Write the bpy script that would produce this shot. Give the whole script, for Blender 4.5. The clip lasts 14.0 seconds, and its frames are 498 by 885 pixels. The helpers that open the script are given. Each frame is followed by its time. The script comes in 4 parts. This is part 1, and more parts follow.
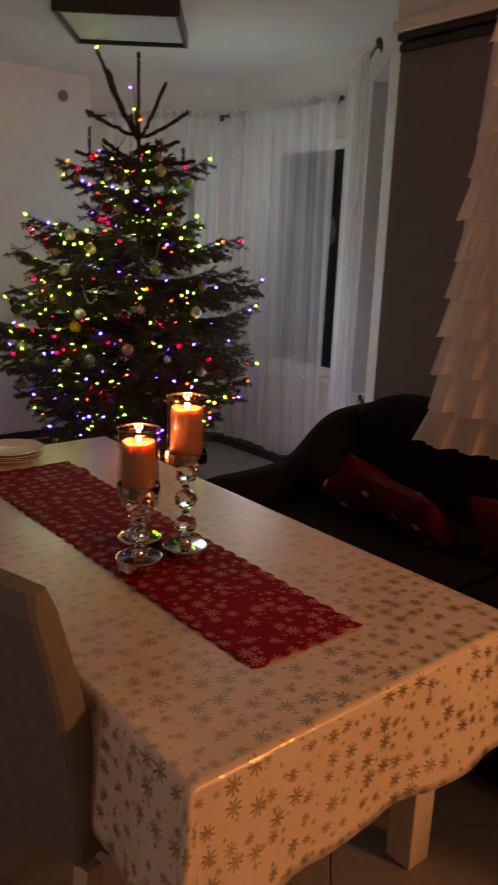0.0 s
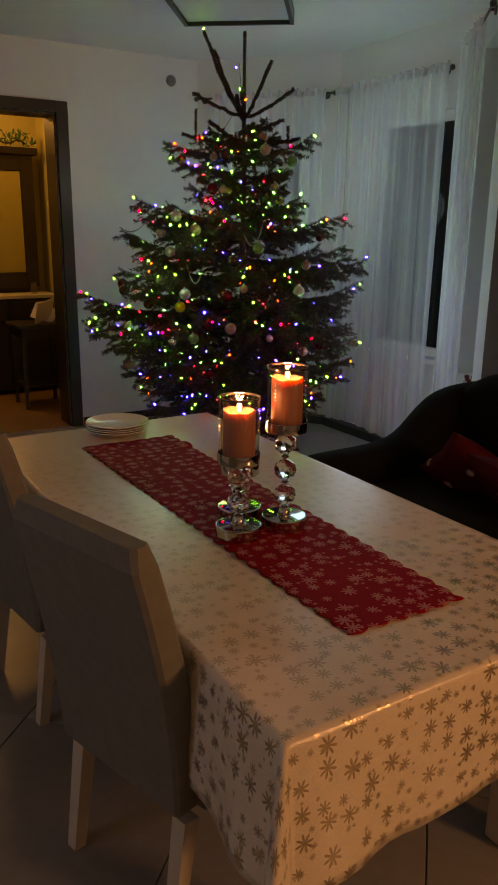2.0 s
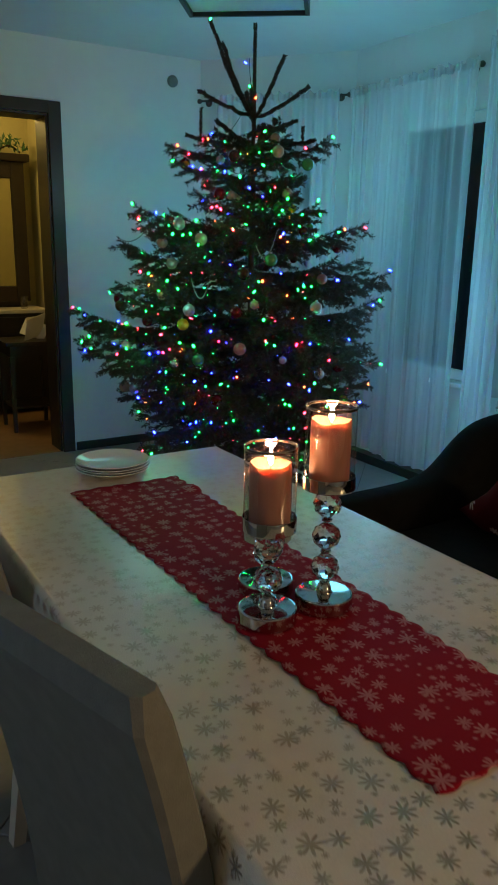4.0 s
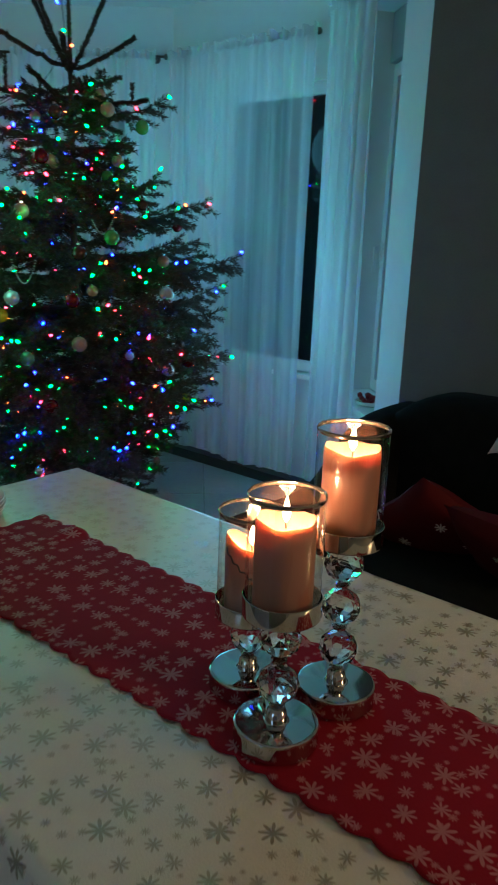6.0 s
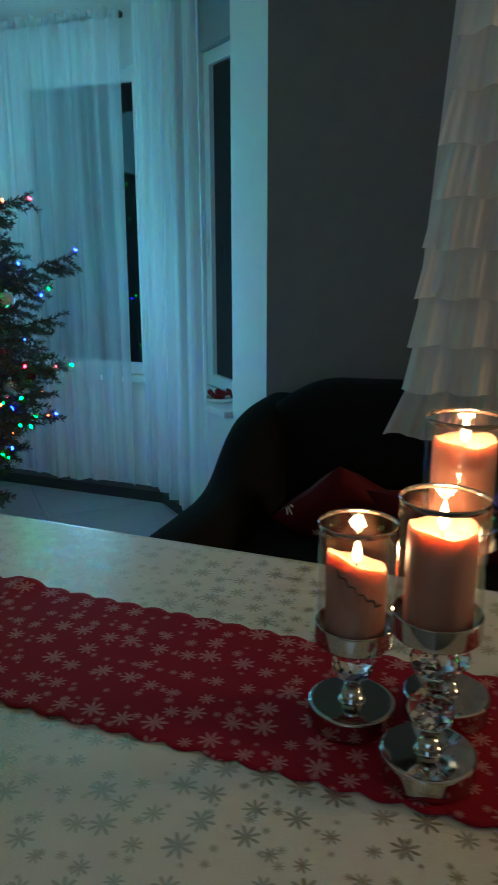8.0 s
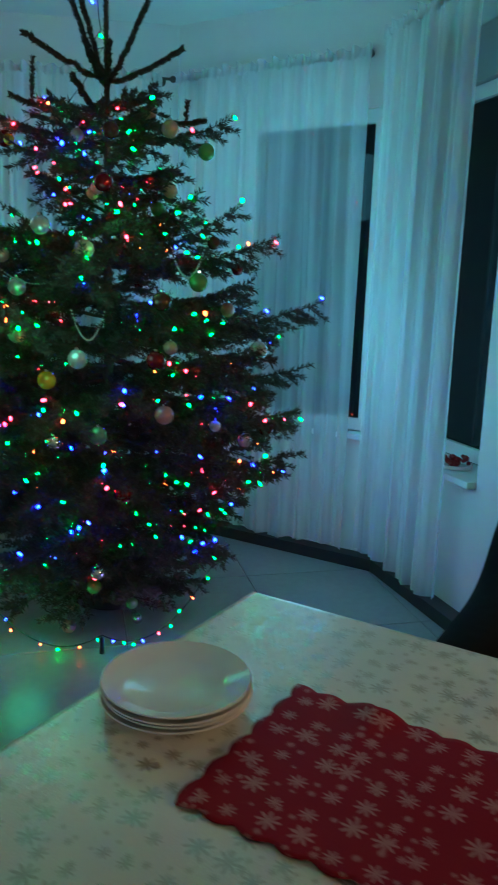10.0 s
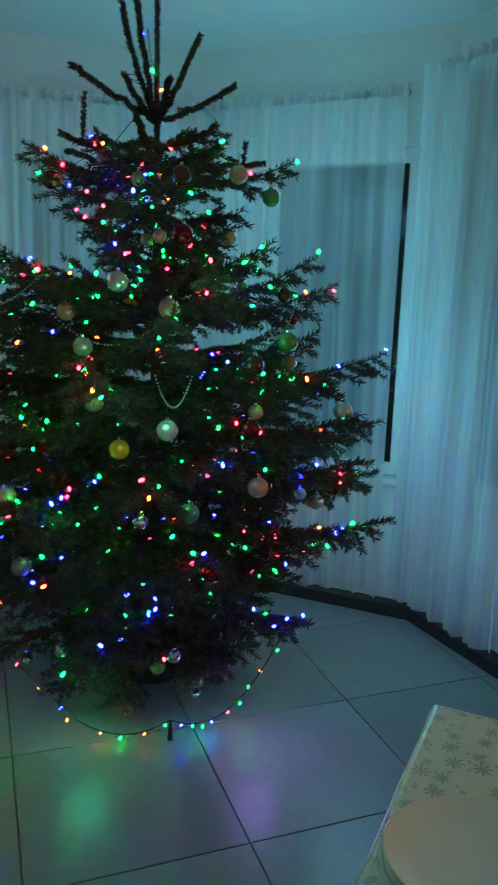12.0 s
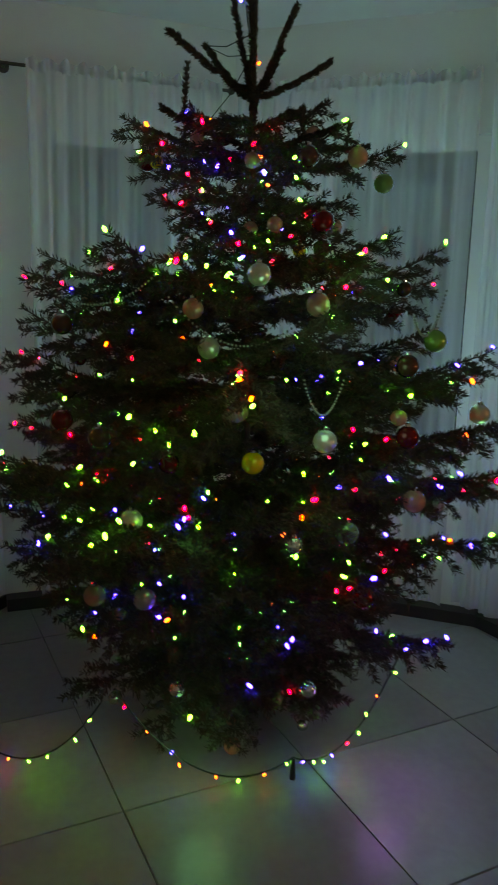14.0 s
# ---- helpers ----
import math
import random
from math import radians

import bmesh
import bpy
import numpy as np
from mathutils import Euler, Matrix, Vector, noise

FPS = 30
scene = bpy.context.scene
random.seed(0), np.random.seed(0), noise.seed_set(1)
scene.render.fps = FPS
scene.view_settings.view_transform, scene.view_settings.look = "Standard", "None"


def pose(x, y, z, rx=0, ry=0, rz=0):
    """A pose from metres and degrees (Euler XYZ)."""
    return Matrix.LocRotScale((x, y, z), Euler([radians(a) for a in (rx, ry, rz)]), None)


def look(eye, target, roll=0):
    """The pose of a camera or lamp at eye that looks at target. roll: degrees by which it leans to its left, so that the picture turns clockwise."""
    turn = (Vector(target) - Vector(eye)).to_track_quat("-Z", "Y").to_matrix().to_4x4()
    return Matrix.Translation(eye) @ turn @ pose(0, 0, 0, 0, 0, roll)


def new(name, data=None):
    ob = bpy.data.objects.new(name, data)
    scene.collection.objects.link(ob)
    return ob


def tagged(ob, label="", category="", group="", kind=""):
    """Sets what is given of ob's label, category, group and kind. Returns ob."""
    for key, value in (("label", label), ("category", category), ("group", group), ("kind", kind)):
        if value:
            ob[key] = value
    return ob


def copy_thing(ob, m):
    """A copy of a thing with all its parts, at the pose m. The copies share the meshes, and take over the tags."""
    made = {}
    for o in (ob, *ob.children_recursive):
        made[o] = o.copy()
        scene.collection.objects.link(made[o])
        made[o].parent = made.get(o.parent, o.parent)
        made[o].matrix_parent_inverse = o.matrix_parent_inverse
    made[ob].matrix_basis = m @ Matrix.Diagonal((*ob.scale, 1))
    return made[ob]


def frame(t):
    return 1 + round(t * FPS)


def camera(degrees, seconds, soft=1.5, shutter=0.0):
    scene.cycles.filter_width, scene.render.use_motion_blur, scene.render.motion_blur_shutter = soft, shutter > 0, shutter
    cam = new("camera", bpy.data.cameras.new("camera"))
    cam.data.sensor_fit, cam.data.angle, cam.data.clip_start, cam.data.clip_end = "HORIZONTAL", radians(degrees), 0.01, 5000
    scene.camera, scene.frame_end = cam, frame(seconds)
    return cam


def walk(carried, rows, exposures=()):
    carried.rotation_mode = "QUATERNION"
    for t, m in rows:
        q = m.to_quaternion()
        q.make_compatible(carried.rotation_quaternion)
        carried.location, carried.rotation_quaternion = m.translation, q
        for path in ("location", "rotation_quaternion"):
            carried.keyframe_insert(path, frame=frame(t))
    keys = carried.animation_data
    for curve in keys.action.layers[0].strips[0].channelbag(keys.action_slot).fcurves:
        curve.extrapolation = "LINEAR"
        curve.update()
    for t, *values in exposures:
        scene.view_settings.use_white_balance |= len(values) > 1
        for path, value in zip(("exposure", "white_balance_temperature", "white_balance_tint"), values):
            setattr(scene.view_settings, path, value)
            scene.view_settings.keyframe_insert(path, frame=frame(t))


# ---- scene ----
cam = camera(36.7, 14.0, shutter=0.5)
PATH = [
    (0, (-0.641, -0.902, 1.657), (0.589, 0.59, 1.148), 2.1),
    (0.5, (-0.65, -0.864, 1.636), (0.476, 0.706, 1.119), 2.2),
    (1, (-0.646, -0.878, 1.636), (0.414, 0.733, 1.109), 1.2),
    (1.5, (-0.642, -0.904, 1.622), (0.382, 0.728, 1.082), 0.7),
    (2, (-0.642, -0.917, 1.609), (0.362, 0.724, 1.061), 0.7),
    (2.2, (-0.644, -0.915, 1.612), (0.349, 0.731, 1.063), 0.6),
    (4.3, (-0.435, -0.367, 1.565), (0.602, 1.269, 1.066), 1.3),
    (4.5, (-0.425, -0.305, 1.559), (0.699, 1.273, 1.061), 1.6),
    (5, (-0.435, -0.11, 1.561), (0.868, 1.319, 1.051), 1.2),
    (5.5, (-0.447, 0.044, 1.538), (0.928, 1.399, 1.012), 1.7),
    (6, (-0.424, 0.197, 1.516), (1.038, 1.457, 0.992), 2.1),
    (6.5, (-0.387, 0.324, 1.506), (1.189, 1.442, 0.99), 2.0),
    (7, (-0.426, 0.457, 1.508), (1.273, 1.371, 0.979), 1.5),
    (7.5, (-0.53, 0.593, 1.511), (1.26, 1.302, 0.968), -0.0),
    (8, (-0.549, 0.717, 1.48), (1.246, 1.432, 0.966), -0.1),
    (8.5, (-0.481, 0.847, 1.451), (1.28, 1.669, 0.978), 0.3),
    (9, (-0.506, 1.028, 1.501), (1.215, 1.932, 1.034), 1.2),
    (9.2, (-0.42, 1.07, 1.44), (1.264, 2.058, 1.006), 1.3),
    (11.3, (-0.602, 1.805, 1.635), (1.074, 2.821, 1.238), 2.3),
    (11.5, (-0.575, 1.854, 1.64), (1.129, 2.824, 1.25), 2.3),
    (12, (-0.571, 1.956, 1.644), (1.211, 2.781, 1.262), 1.8),
    (12.5, (-0.676, 2.134, 1.662), (1.176, 2.791, 1.288), 0.8),
    (13, (-0.746, 2.33, 1.652), (1.128, 2.915, 1.268), 1.4),
    (13.5, (-0.701, 2.524, 1.635), (1.163, 3.128, 1.234), 1.5),
    (14, (-0.593, 2.677, 1.621), (1.262, 3.316, 1.235), 1.5),
]
walk(cam, [(t, look(eye, target, roll)) for t, eye, target, roll in PATH],
     [(0.0, -0.15, 15500, 80), (1.2, -0.2, 14000, 70), (2.2, -0.25, 12400, 54), (4.3, 0.1, 6200, 10), (8.0, 0.16, 6200, 7), (9.2, 0.24, 6150, 4), (11.3, 0.26, 6450, 7), (12.6, 0.06, 6800, 9), (13.2, -0.02, 7700, 15), (14.0, -0.45, 10800, 38)])

# ---- light ----
world = bpy.data.worlds.new("world")
scene.world = world
world.use_nodes = True
wbg = world.node_tree.nodes["Background"]
sky = world.node_tree.nodes.new("ShaderNodeTexSky")
sky.sky_type, sky.sun_disc, sky.sun_elevation = "NISHITA", False, radians(-6)
world.node_tree.links.new(sky.outputs[0], wbg.inputs[0])
wbg.inputs[1].default_value = 0.05


def lamp(name, place, watts, colour, radius):
    d = bpy.data.lights.new(name, "POINT")
    d.energy, d.color, d.shadow_soft_size = watts, colour, radius
    ob = new(name, d)
    ob.location = place
    return ob


def panel_lamp(name, eye, target, watts, colour, sx, sy):
    d = bpy.data.lights.new(name, "AREA")
    d.shape, d.size, d.size_y, d.energy, d.color = "RECTANGLE", sx, sy, watts, colour
    ob = new(name, d)
    ob.matrix_world = look(eye, target)
    return ob


# the fairy lights' glow round the tree
lamp("fairy_glow", (2.58, 2.90, 1.30), 5.6, (0.17, 0.68, 0.95), 0.22)
lamp("fairy_glow", (2.62, 3.28, 2.10), 5.8, (0.17, 0.68, 0.95), 0.20)
lamp("fairy_glow", (2.45, 4.15, 1.80), 4.6, (0.17, 0.68, 0.94), 0.22)
lamp("fairy_glow", (1.50, 4.10, 1.95), 2.8, (0.17, 0.68, 0.92), 0.20)
lamp("fairy_glow", (1.20, 3.10, 1.40), 2.8, (0.14, 0.88, 0.62), 0.16)
lamp("fairy_glow", (2.42, 2.76, 0.95), 4.4, (0.22, 0.60, 1.0), 0.20)
lamp("fairy_glow", (1.42, 3.50, 0.24), 1.2, (0.05, 0.95, 0.42), 0.09)
lamp("fairy_glow", (1.72, 2.95, 0.24), 1.6, (0.36, 0.20, 0.95), 0.09)
lamp("fairy_glow", (1.52, 3.08, 1.62), 0.5, (0.04, 1.0, 0.30), 0.05)
lamp("fairy_glow", (1.94, 2.72, 1.12), 0.5, (0.04, 1.0, 0.40), 0.05)
lamp("fairy_glow", (1.28, 3.50, 0.92), 0.45, (0.04, 1.0, 0.30), 0.05)
# two unseen lights inferred from the cloth, then the hall behind the door
# added panel for the warm light on the table's near end, source unknown
panel_lamp("unseen_warm_light", (1.9, -2.6, 1.7), (0.6, 0.1, 0.5), 32, (1.0, 0.66, 0.32), 0.7, 0.5)
# added panel for the bluish light on the cloth's left side, source unknown
panel_lamp("unseen_blue_light", (-2.45, 0.7, 1.6), (0.0, 0.6, 0.6), 5, (0.34, 0.66, 1.0), 0.8, 1.0)
lamp("hall_light", (0.7, 6.3, 2.7), 17, (1.0, 0.70, 0.22), 0.12)

# ---- materials ----


def material(name, colour, rough=0.6, metal=0.0, scale=30.0, vary=0.12, bump=0.1, blotch=0.0, spec=0.5, second=None):
    """A principled material with grain at one size and blotches at a larger one."""
    m = bpy.data.materials.new(name)
    m.use_nodes = True
    nt = m.node_tree
    n, l = nt.nodes, nt.links
    b = n["Principled BSDF"]
    b.inputs["Roughness"].default_value, b.inputs["Metallic"].default_value = rough, metal
    b.inputs["Specular IOR Level"].default_value = spec
    tc = n.new("ShaderNodeTexCoord")
    fine = n.new("ShaderNodeTexNoise")
    fine.inputs["Scale"].default_value, fine.inputs["Detail"].default_value = scale, 4
    big = n.new("ShaderNodeTexNoise")
    big.inputs["Scale"].default_value, big.inputs["Detail"].default_value = scale * 0.07 + 0.7, 3
    l.new(tc.outputs["Object"], fine.inputs["Vector"])
    l.new(tc.outputs["Object"], big.inputs["Vector"])
    add = n.new("ShaderNodeMath")
    add.operation = "ADD"
    l.new(fine.outputs[0], add.inputs[0])
    mul = n.new("ShaderNodeMath")
    mul.operation = "MULTIPLY"
    mul.inputs[1].default_value = 1.0 + blotch
    l.new(big.outputs[0], mul.inputs[0])
    l.new(mul.outputs[0], add.inputs[1])
    ramp = n.new("ShaderNodeValToRGB")
    ramp.color_ramp.elements[0].position, ramp.color_ramp.elements[1].position = 0.35, 0.8
    lo = [c * (1 - vary) for c in colour]
    hi = second or [min(1, c * (1 + vary)) for c in colour]
    ramp.color_ramp.elements[0].color, ramp.color_ramp.elements[1].color = (*lo, 1), (*hi, 1)
    half = n.new("ShaderNodeMath")
    half.operation = "MULTIPLY"
    half.inputs[1].default_value = 0.5
    l.new(add.outputs[0], half.inputs[0])
    l.new(half.outputs[0], ramp.inputs[0])
    l.new(ramp.outputs[0], b.inputs["Base Color"])
    if bump:
        bp = n.new("ShaderNodeBump")
        bp.inputs["Strength"].default_value, bp.inputs["Distance"].default_value = bump, 0.004
        l.new(add.outputs[0], bp.inputs["Height"])
        l.new(bp.outputs[0], b.inputs["Normal"])
    return m


def glow(name, colour, strength, sampled=False):
    m = bpy.data.materials.new(name)
    m.use_nodes = True
    b = m.node_tree.nodes["Principled BSDF"]
    b.inputs["Base Color"].default_value = (*[c * 0.5 for c in colour], 1)
    b.inputs["Emission Color"].default_value = (*colour, 1)
    b.inputs["Emission Strength"].default_value = strength
    if not sampled:
        m.cycles.emission_sampling = "NONE"
    return m


def flakes(name, ground, flake, rough, metal, size, dense, bump=0.15, small=True, flake_rough=0.27):
    """Cloth printed with snowflakes: each cell of a jittered lattice carries a star of eight rays."""
    m = material(name, ground, rough, 0.0, 260, 0.06, bump)
    nt = m.node_tree
    n, l = nt.nodes, nt.links
    b = n["Principled BSDF"]
    uv = n.new("ShaderNodeUVMap")
    total = None

    def star(scale, radius, jitter, share, phase):
        mp = n.new("ShaderNodeMapping")
        mp.inputs["Location"].default_value = (phase, phase * 0.7, 0)
        l.new(uv.outputs[0], mp.inputs[0])
        v = n.new("ShaderNodeTexVoronoi")
        v.voronoi_dimensions = "2D"
        v.inputs["Scale"].default_value, v.inputs["Randomness"].default_value = scale, jitter
        l.new(mp.outputs[0], v.inputs["Vector"])
        sub = n.new("ShaderNodeVectorMath")
        sub.operation = "SUBTRACT"
        l.new(mp.outputs[0], sub.inputs[0])
        l.new(v.outputs["Position"], sub.inputs[1])
        sep = n.new("ShaderNodeSeparateXYZ")
        l.new(sub.outputs[0], sep.inputs[0])
        col = n.new("ShaderNodeSeparateColor")
        l.new(v.outputs["Color"], col.inputs[0])

        def op(kind, a, c=None):
            q = n.new("ShaderNodeMath")
            q.operation = kind
            for i, s in enumerate((a, c)):
                if s is None:
                    continue
                if isinstance(s, (int, float)):
                    q.inputs[i].default_value = s
                else:
                    l.new(s, q.inputs[i])
            return q.outputs[0]

        ang = op("ARCTAN2", sep.outputs[1], sep.outputs[0])
        ang = op("ADD", ang, op("MULTIPLY", col.outputs[2], 6.3))
        petal = op("POWER", op("ABSOLUTE", op("COSINE", op("MULTIPLY", ang, 4))), 1.6)
        r = op("DIVIDE", v.outputs["Distance"], scale)
        sized = op("MULTIPLY", radius, op("ADD", 0.55, op("MULTIPLY", col.outputs[0], 0.6)))
        edge = op("MULTIPLY", sized, op("ADD", 0.22, op("MULTIPLY", petal, 0.8)))
        inside = op("LESS_THAN", r, edge)
        keep = op("LESS_THAN", col.outputs[1], share)
        return op("MULTIPLY", inside, keep)

    a = star(1 / dense, size, 0.55, 0.93, 0.0)
    total = a
    if small:
        c = star(1.9 / dense, size * 0.38, 0.9, 0.5, 3.3)
        q = n.new("ShaderNodeMath")
        q.operation = "MAXIMUM"
        l.new(a, q.inputs[0])
        l.new(c, q.inputs[1])
        total = q.outputs[0]
    mix = n.new("ShaderNodeMix")
    mix.data_type = "RGBA"
    base = b.inputs["Base Color"].links[0].from_socket
    l.new(total, mix.inputs["Factor"])
    l.new(base, mix.inputs["A"])
    mix.inputs["B"].default_value = (*flake, 1)
    l.new(mix.outputs["Result"], b.inputs["Base Color"])
    mm = n.new("ShaderNodeMath")
    mm.operation = "MULTIPLY"
    mm.inputs[1].default_value = metal
    l.new(total, mm.inputs[0])
    l.new(mm.outputs[0], b.inputs["Metallic"])
    rr = n.new("ShaderNodeMapRange")
    rr.inputs["To Min"].default_value, rr.inputs["To Max"].default_value = rough, flake_rough
    l.new(total, rr.inputs["Value"])
    l.new(rr.outputs[0], b.inputs["Roughness"])
    return m


def sheer(name, colour, clear, vary=0.42):
    """Thin woven voile: part lets the view through, part scatters on both sides."""
    m = bpy.data.materials.new(name)
    m.use_nodes = True
    nt = m.node_tree
    n, l = nt.nodes, nt.links
    n.remove(n["Principled BSDF"])
    out = n["Material Output"]
    dif, tra, clr = n.new("ShaderNodeBsdfDiffuse"), n.new("ShaderNodeBsdfTranslucent"), n.new("ShaderNodeBsdfTransparent")
    dif.inputs[0].default_value = tra.inputs[0].default_value = (*colour, 1)
    m1, m2 = n.new("ShaderNodeMixShader"), n.new("ShaderNodeMixShader")
    m1.inputs[0].default_value = 0.35
    l.new(dif.outputs[0], m1.inputs[1])
    l.new(tra.outputs[0], m1.inputs[2])
    tc = n.new("ShaderNodeTexCoord")
    mp = n.new("ShaderNodeMapping")
    mp.inputs["Scale"].default_value = (4.2, 4.2, 0.10)
    nz = n.new("ShaderNodeTexNoise")
    nz.inputs["Scale"].default_value = 2.0
    l.new(tc.outputs["Object"], mp.inputs[0])
    l.new(mp.outputs[0], nz.inputs["Vector"])
    mr = n.new("ShaderNodeMapRange")
    mr.inputs["To Min"].default_value, mr.inputs["To Max"].default_value = clear - vary, clear + vary
    l.new(nz.outputs[0], mr.inputs["Value"])
    l.new(mr.outputs[0], m2.inputs[0])
    l.new(m1.outputs[0], m2.inputs[1])
    l.new(clr.outputs[0], m2.inputs[2])
    l.new(m2.outputs[0], out.inputs[0])
    return m


def clear_glass(name, colour=(1, 1, 1), rough=0.0, ior=1.45):
    m = bpy.data.materials.new(name)
    m.use_nodes = True
    b = m.node_tree.nodes["Principled BSDF"]
    b.inputs["Base Color"].default_value = (*colour, 1)
    b.inputs["Transmission Weight"].default_value, b.inputs["Roughness"].default_value, b.inputs["IOR"].default_value = 1, rough, ior
    return m


def thin_glass(name, tint, mirror):
    """A thin wall of glass: mostly clear, with a mirror share that grows at grazing angles."""
    m = bpy.data.materials.new(name)
    m.use_nodes = True
    nt = m.node_tree
    n, l = nt.nodes, nt.links
    n.remove(n["Principled BSDF"])
    g, t, mx = n.new("ShaderNodeBsdfGlossy"), n.new("ShaderNodeBsdfTransparent"), n.new("ShaderNodeMixShader")
    g.inputs["Roughness"].default_value = 0.03
    t.inputs[0].default_value = (*tint, 1)
    f = n.new("ShaderNodeLayerWeight")
    f.inputs[0].default_value = 0.5
    pw, sc = n.new("ShaderNodeMath"), n.new("ShaderNodeMapRange")
    pw.operation, pw.inputs[1].default_value = "POWER", 4.0
    sc.inputs["To Min"].default_value, sc.inputs["To Max"].default_value = 0.09, mirror
    l.new(f.outputs["Facing"], pw.inputs[0])
    l.new(pw.outputs[0], sc.inputs["Value"])
    l.new(sc.outputs[0], mx.inputs[0])
    l.new(t.outputs[0], mx.inputs[1])
    l.new(g.outputs[0], mx.inputs[2])
    l.new(mx.outputs[0], n["Material Output"].inputs[0])
    return m


WALL = material("wall_paint", (0.74, 0.74, 0.72), 0.85, 0, 160, 0.04, 0.12, spec=0.2)
DARKWALL = material("dark_wall_paint", (0.155, 0.162, 0.172), 0.8, 0, 120, 0.1, 0.15, spec=0.25)
CEIL = material("ceiling_paint", (0.72, 0.72, 0.71), 0.9, 0, 140, 0.03, 0.08, spec=0.1)
TILE = material("floor_tile", (0.27, 0.265, 0.255), 0.32, 0, 26, 0.14, 0.03, 0.3)
GROUT = material("grout", (0.15, 0.15, 0.145), 0.9, 0, 60, 0.15, 0.2)
SKIRT = material("dark_skirting", (0.025, 0.022, 0.02), 0.45, 0, 40, 0.2, 0.05)
WHITEPVC = material("white_frame", (0.80, 0.80, 0.78), 0.35, 0, 50, 0.02, 0.02)
NIGHT = material("night_pane", (0.006, 0.008, 0.010), 0.04, 0, 3, 0.2, 0.0, spec=0.4)
VOILE = sheer("voile", (0.86, 0.87, 0.89), 0.47)
RUFFLE = sheer("ruffle_voile", (0.90, 0.85, 0.82), 0.17, 0.06)
RODMETAL = material("rod_metal", (0.10, 0.09, 0.08), 0.35, 0.8, 60, 0.2, 0.02)
BLACK = material("black_frame", (0.012, 0.011, 0.011), 0.4, 0, 60, 0.2, 0.04)
DARKWOOD = material("dark_wood", (0.022, 0.015, 0.011), 0.4, 0, 18, 0.35, 0.1, 0.4)
DIFFUSER = material("lamp_diffuser", (0.55, 0.56, 0.58), 0.5, 0, 30, 0.03, 0.0)
CLOTH = flakes("tablecloth", (0.80, 0.74, 0.63), (0.52, 0.44, 0.33), 0.21, 0.70, 0.0200, 0.053, flake_rough=0.30)
RED = flakes("runner_cloth", (0.30, 0.006, 0.020), (0.50, 0.19, 0.19), 0.75, 0.1, 0.0200, 0.053, flake_rough=0.6)
CUSHION = flakes("cushion_cloth", (0.080, 0.004, 0.007), (0.75, 0.62, 0.58), 0.75, 0.1, 0.03, 0.16, small=False)
for cloth in (RED, CUSHION):
    cloth.node_tree.nodes["Principled BSDF"].inputs["Specular IOR Level"].default_value = 0.15
CHROME = material("chrome", (0.52, 0.51, 0.50), 0.06, 1.0, 20, 0.02, 0.0)
CRYSTAL = clear_glass("crystal", (1, 1, 1), 0.0, 1.52)
GLASS = thin_glass("hurricane_glass", (0.97, 0.95, 0.93), 0.8)
RIM = material("smoky_rim", (0.30, 0.28, 0.27), 0.12, 0.9, 30, 0.05, 0.0)
PORCELAIN = material("porcelain", (0.80, 0.79, 0.76), 0.12, 0, 12, 0.02, 0.0)
LEATHER = material("grey_chair_cloth", (0.165, 0.172, 0.158), 0.7, 0, 420, 0.15, 0.3, 0.3)
CREAM = material("cream_wood", (0.62, 0.58, 0.50), 0.5, 0, 30, 0.06, 0.05)
SOFA = material("black_sofa_cloth", (0.008, 0.008, 0.008), 0.95, 0, 300, 0.3, 0.3, 0.3, spec=0.1)
BARK = material("bark", (0.055, 0.038, 0.026), 0.9, 0, 60, 0.35, 0.6, 0.3)
NEEDLE = material("needles", (0.040, 0.120, 0.045), 0.42, 0, 40, 0.35, 0.0, 0.5, second=(0.08, 0.21, 0.075))
WIRE = material("wire", (0.010, 0.018, 0.012), 0.5, 0, 30, 0.1, 0.0)

# ---- mesh helpers ----


def part(name, bm, mat, parent=None, label="", smooth=False, bevel=0.0):
    """Links a bmesh as one mesh object, under a thing where one is given."""
    if bevel:
        bmesh.ops.bevel(bm, geom=bm.edges[:], offset=bevel, segments=2, affect="EDGES", profile=0.6)
    me = bpy.data.meshes.new(name)
    if smooth:
        for f in bm.faces:
            f.smooth = True
    bm.to_mesh(me)
    bm.free()
    if smooth:
        me.set_sharp_from_angle(angle=radians(38))
    for m in (mat if isinstance(mat, (list, tuple)) else [mat]):
        me.materials.append(m)
    ob = new(name, me)
    if parent:
        ob.parent = parent
    if label:
        tagged(ob, label)
    return ob


def raw(name, verts, faces, mat, parent=None, label="", smooth=True, uvs=None):
    me = bpy.data.meshes.new(name)
    me.from_pydata(verts, [], faces)
    if smooth:
        me.polygons.foreach_set("use_smooth", [True] * len(me.polygons))
    if uvs is not None:
        lay = me.uv_layers.new(name="UVMap")
        idx = np.empty(len(me.loops), dtype=np.int32)
        me.loops.foreach_get("vertex_index", idx)
        lay.data.foreach_set("uv", np.asarray(uvs, dtype=np.float32)[idx].ravel())
    for m in (mat if isinstance(mat, (list, tuple)) else [mat]):
        me.materials.append(m)
    ob = new(name, me)
    if parent:
        ob.parent = parent
    if label:
        tagged(ob, label)
    return ob


def thing(name, place, label, category, group="", turn=0.0, kind=""):
    e = new(name)
    e.empty_display_size = 0.1
    e.matrix_basis = pose(*place, 0, 0, turn)
    return tagged(e, label, category, group, kind)


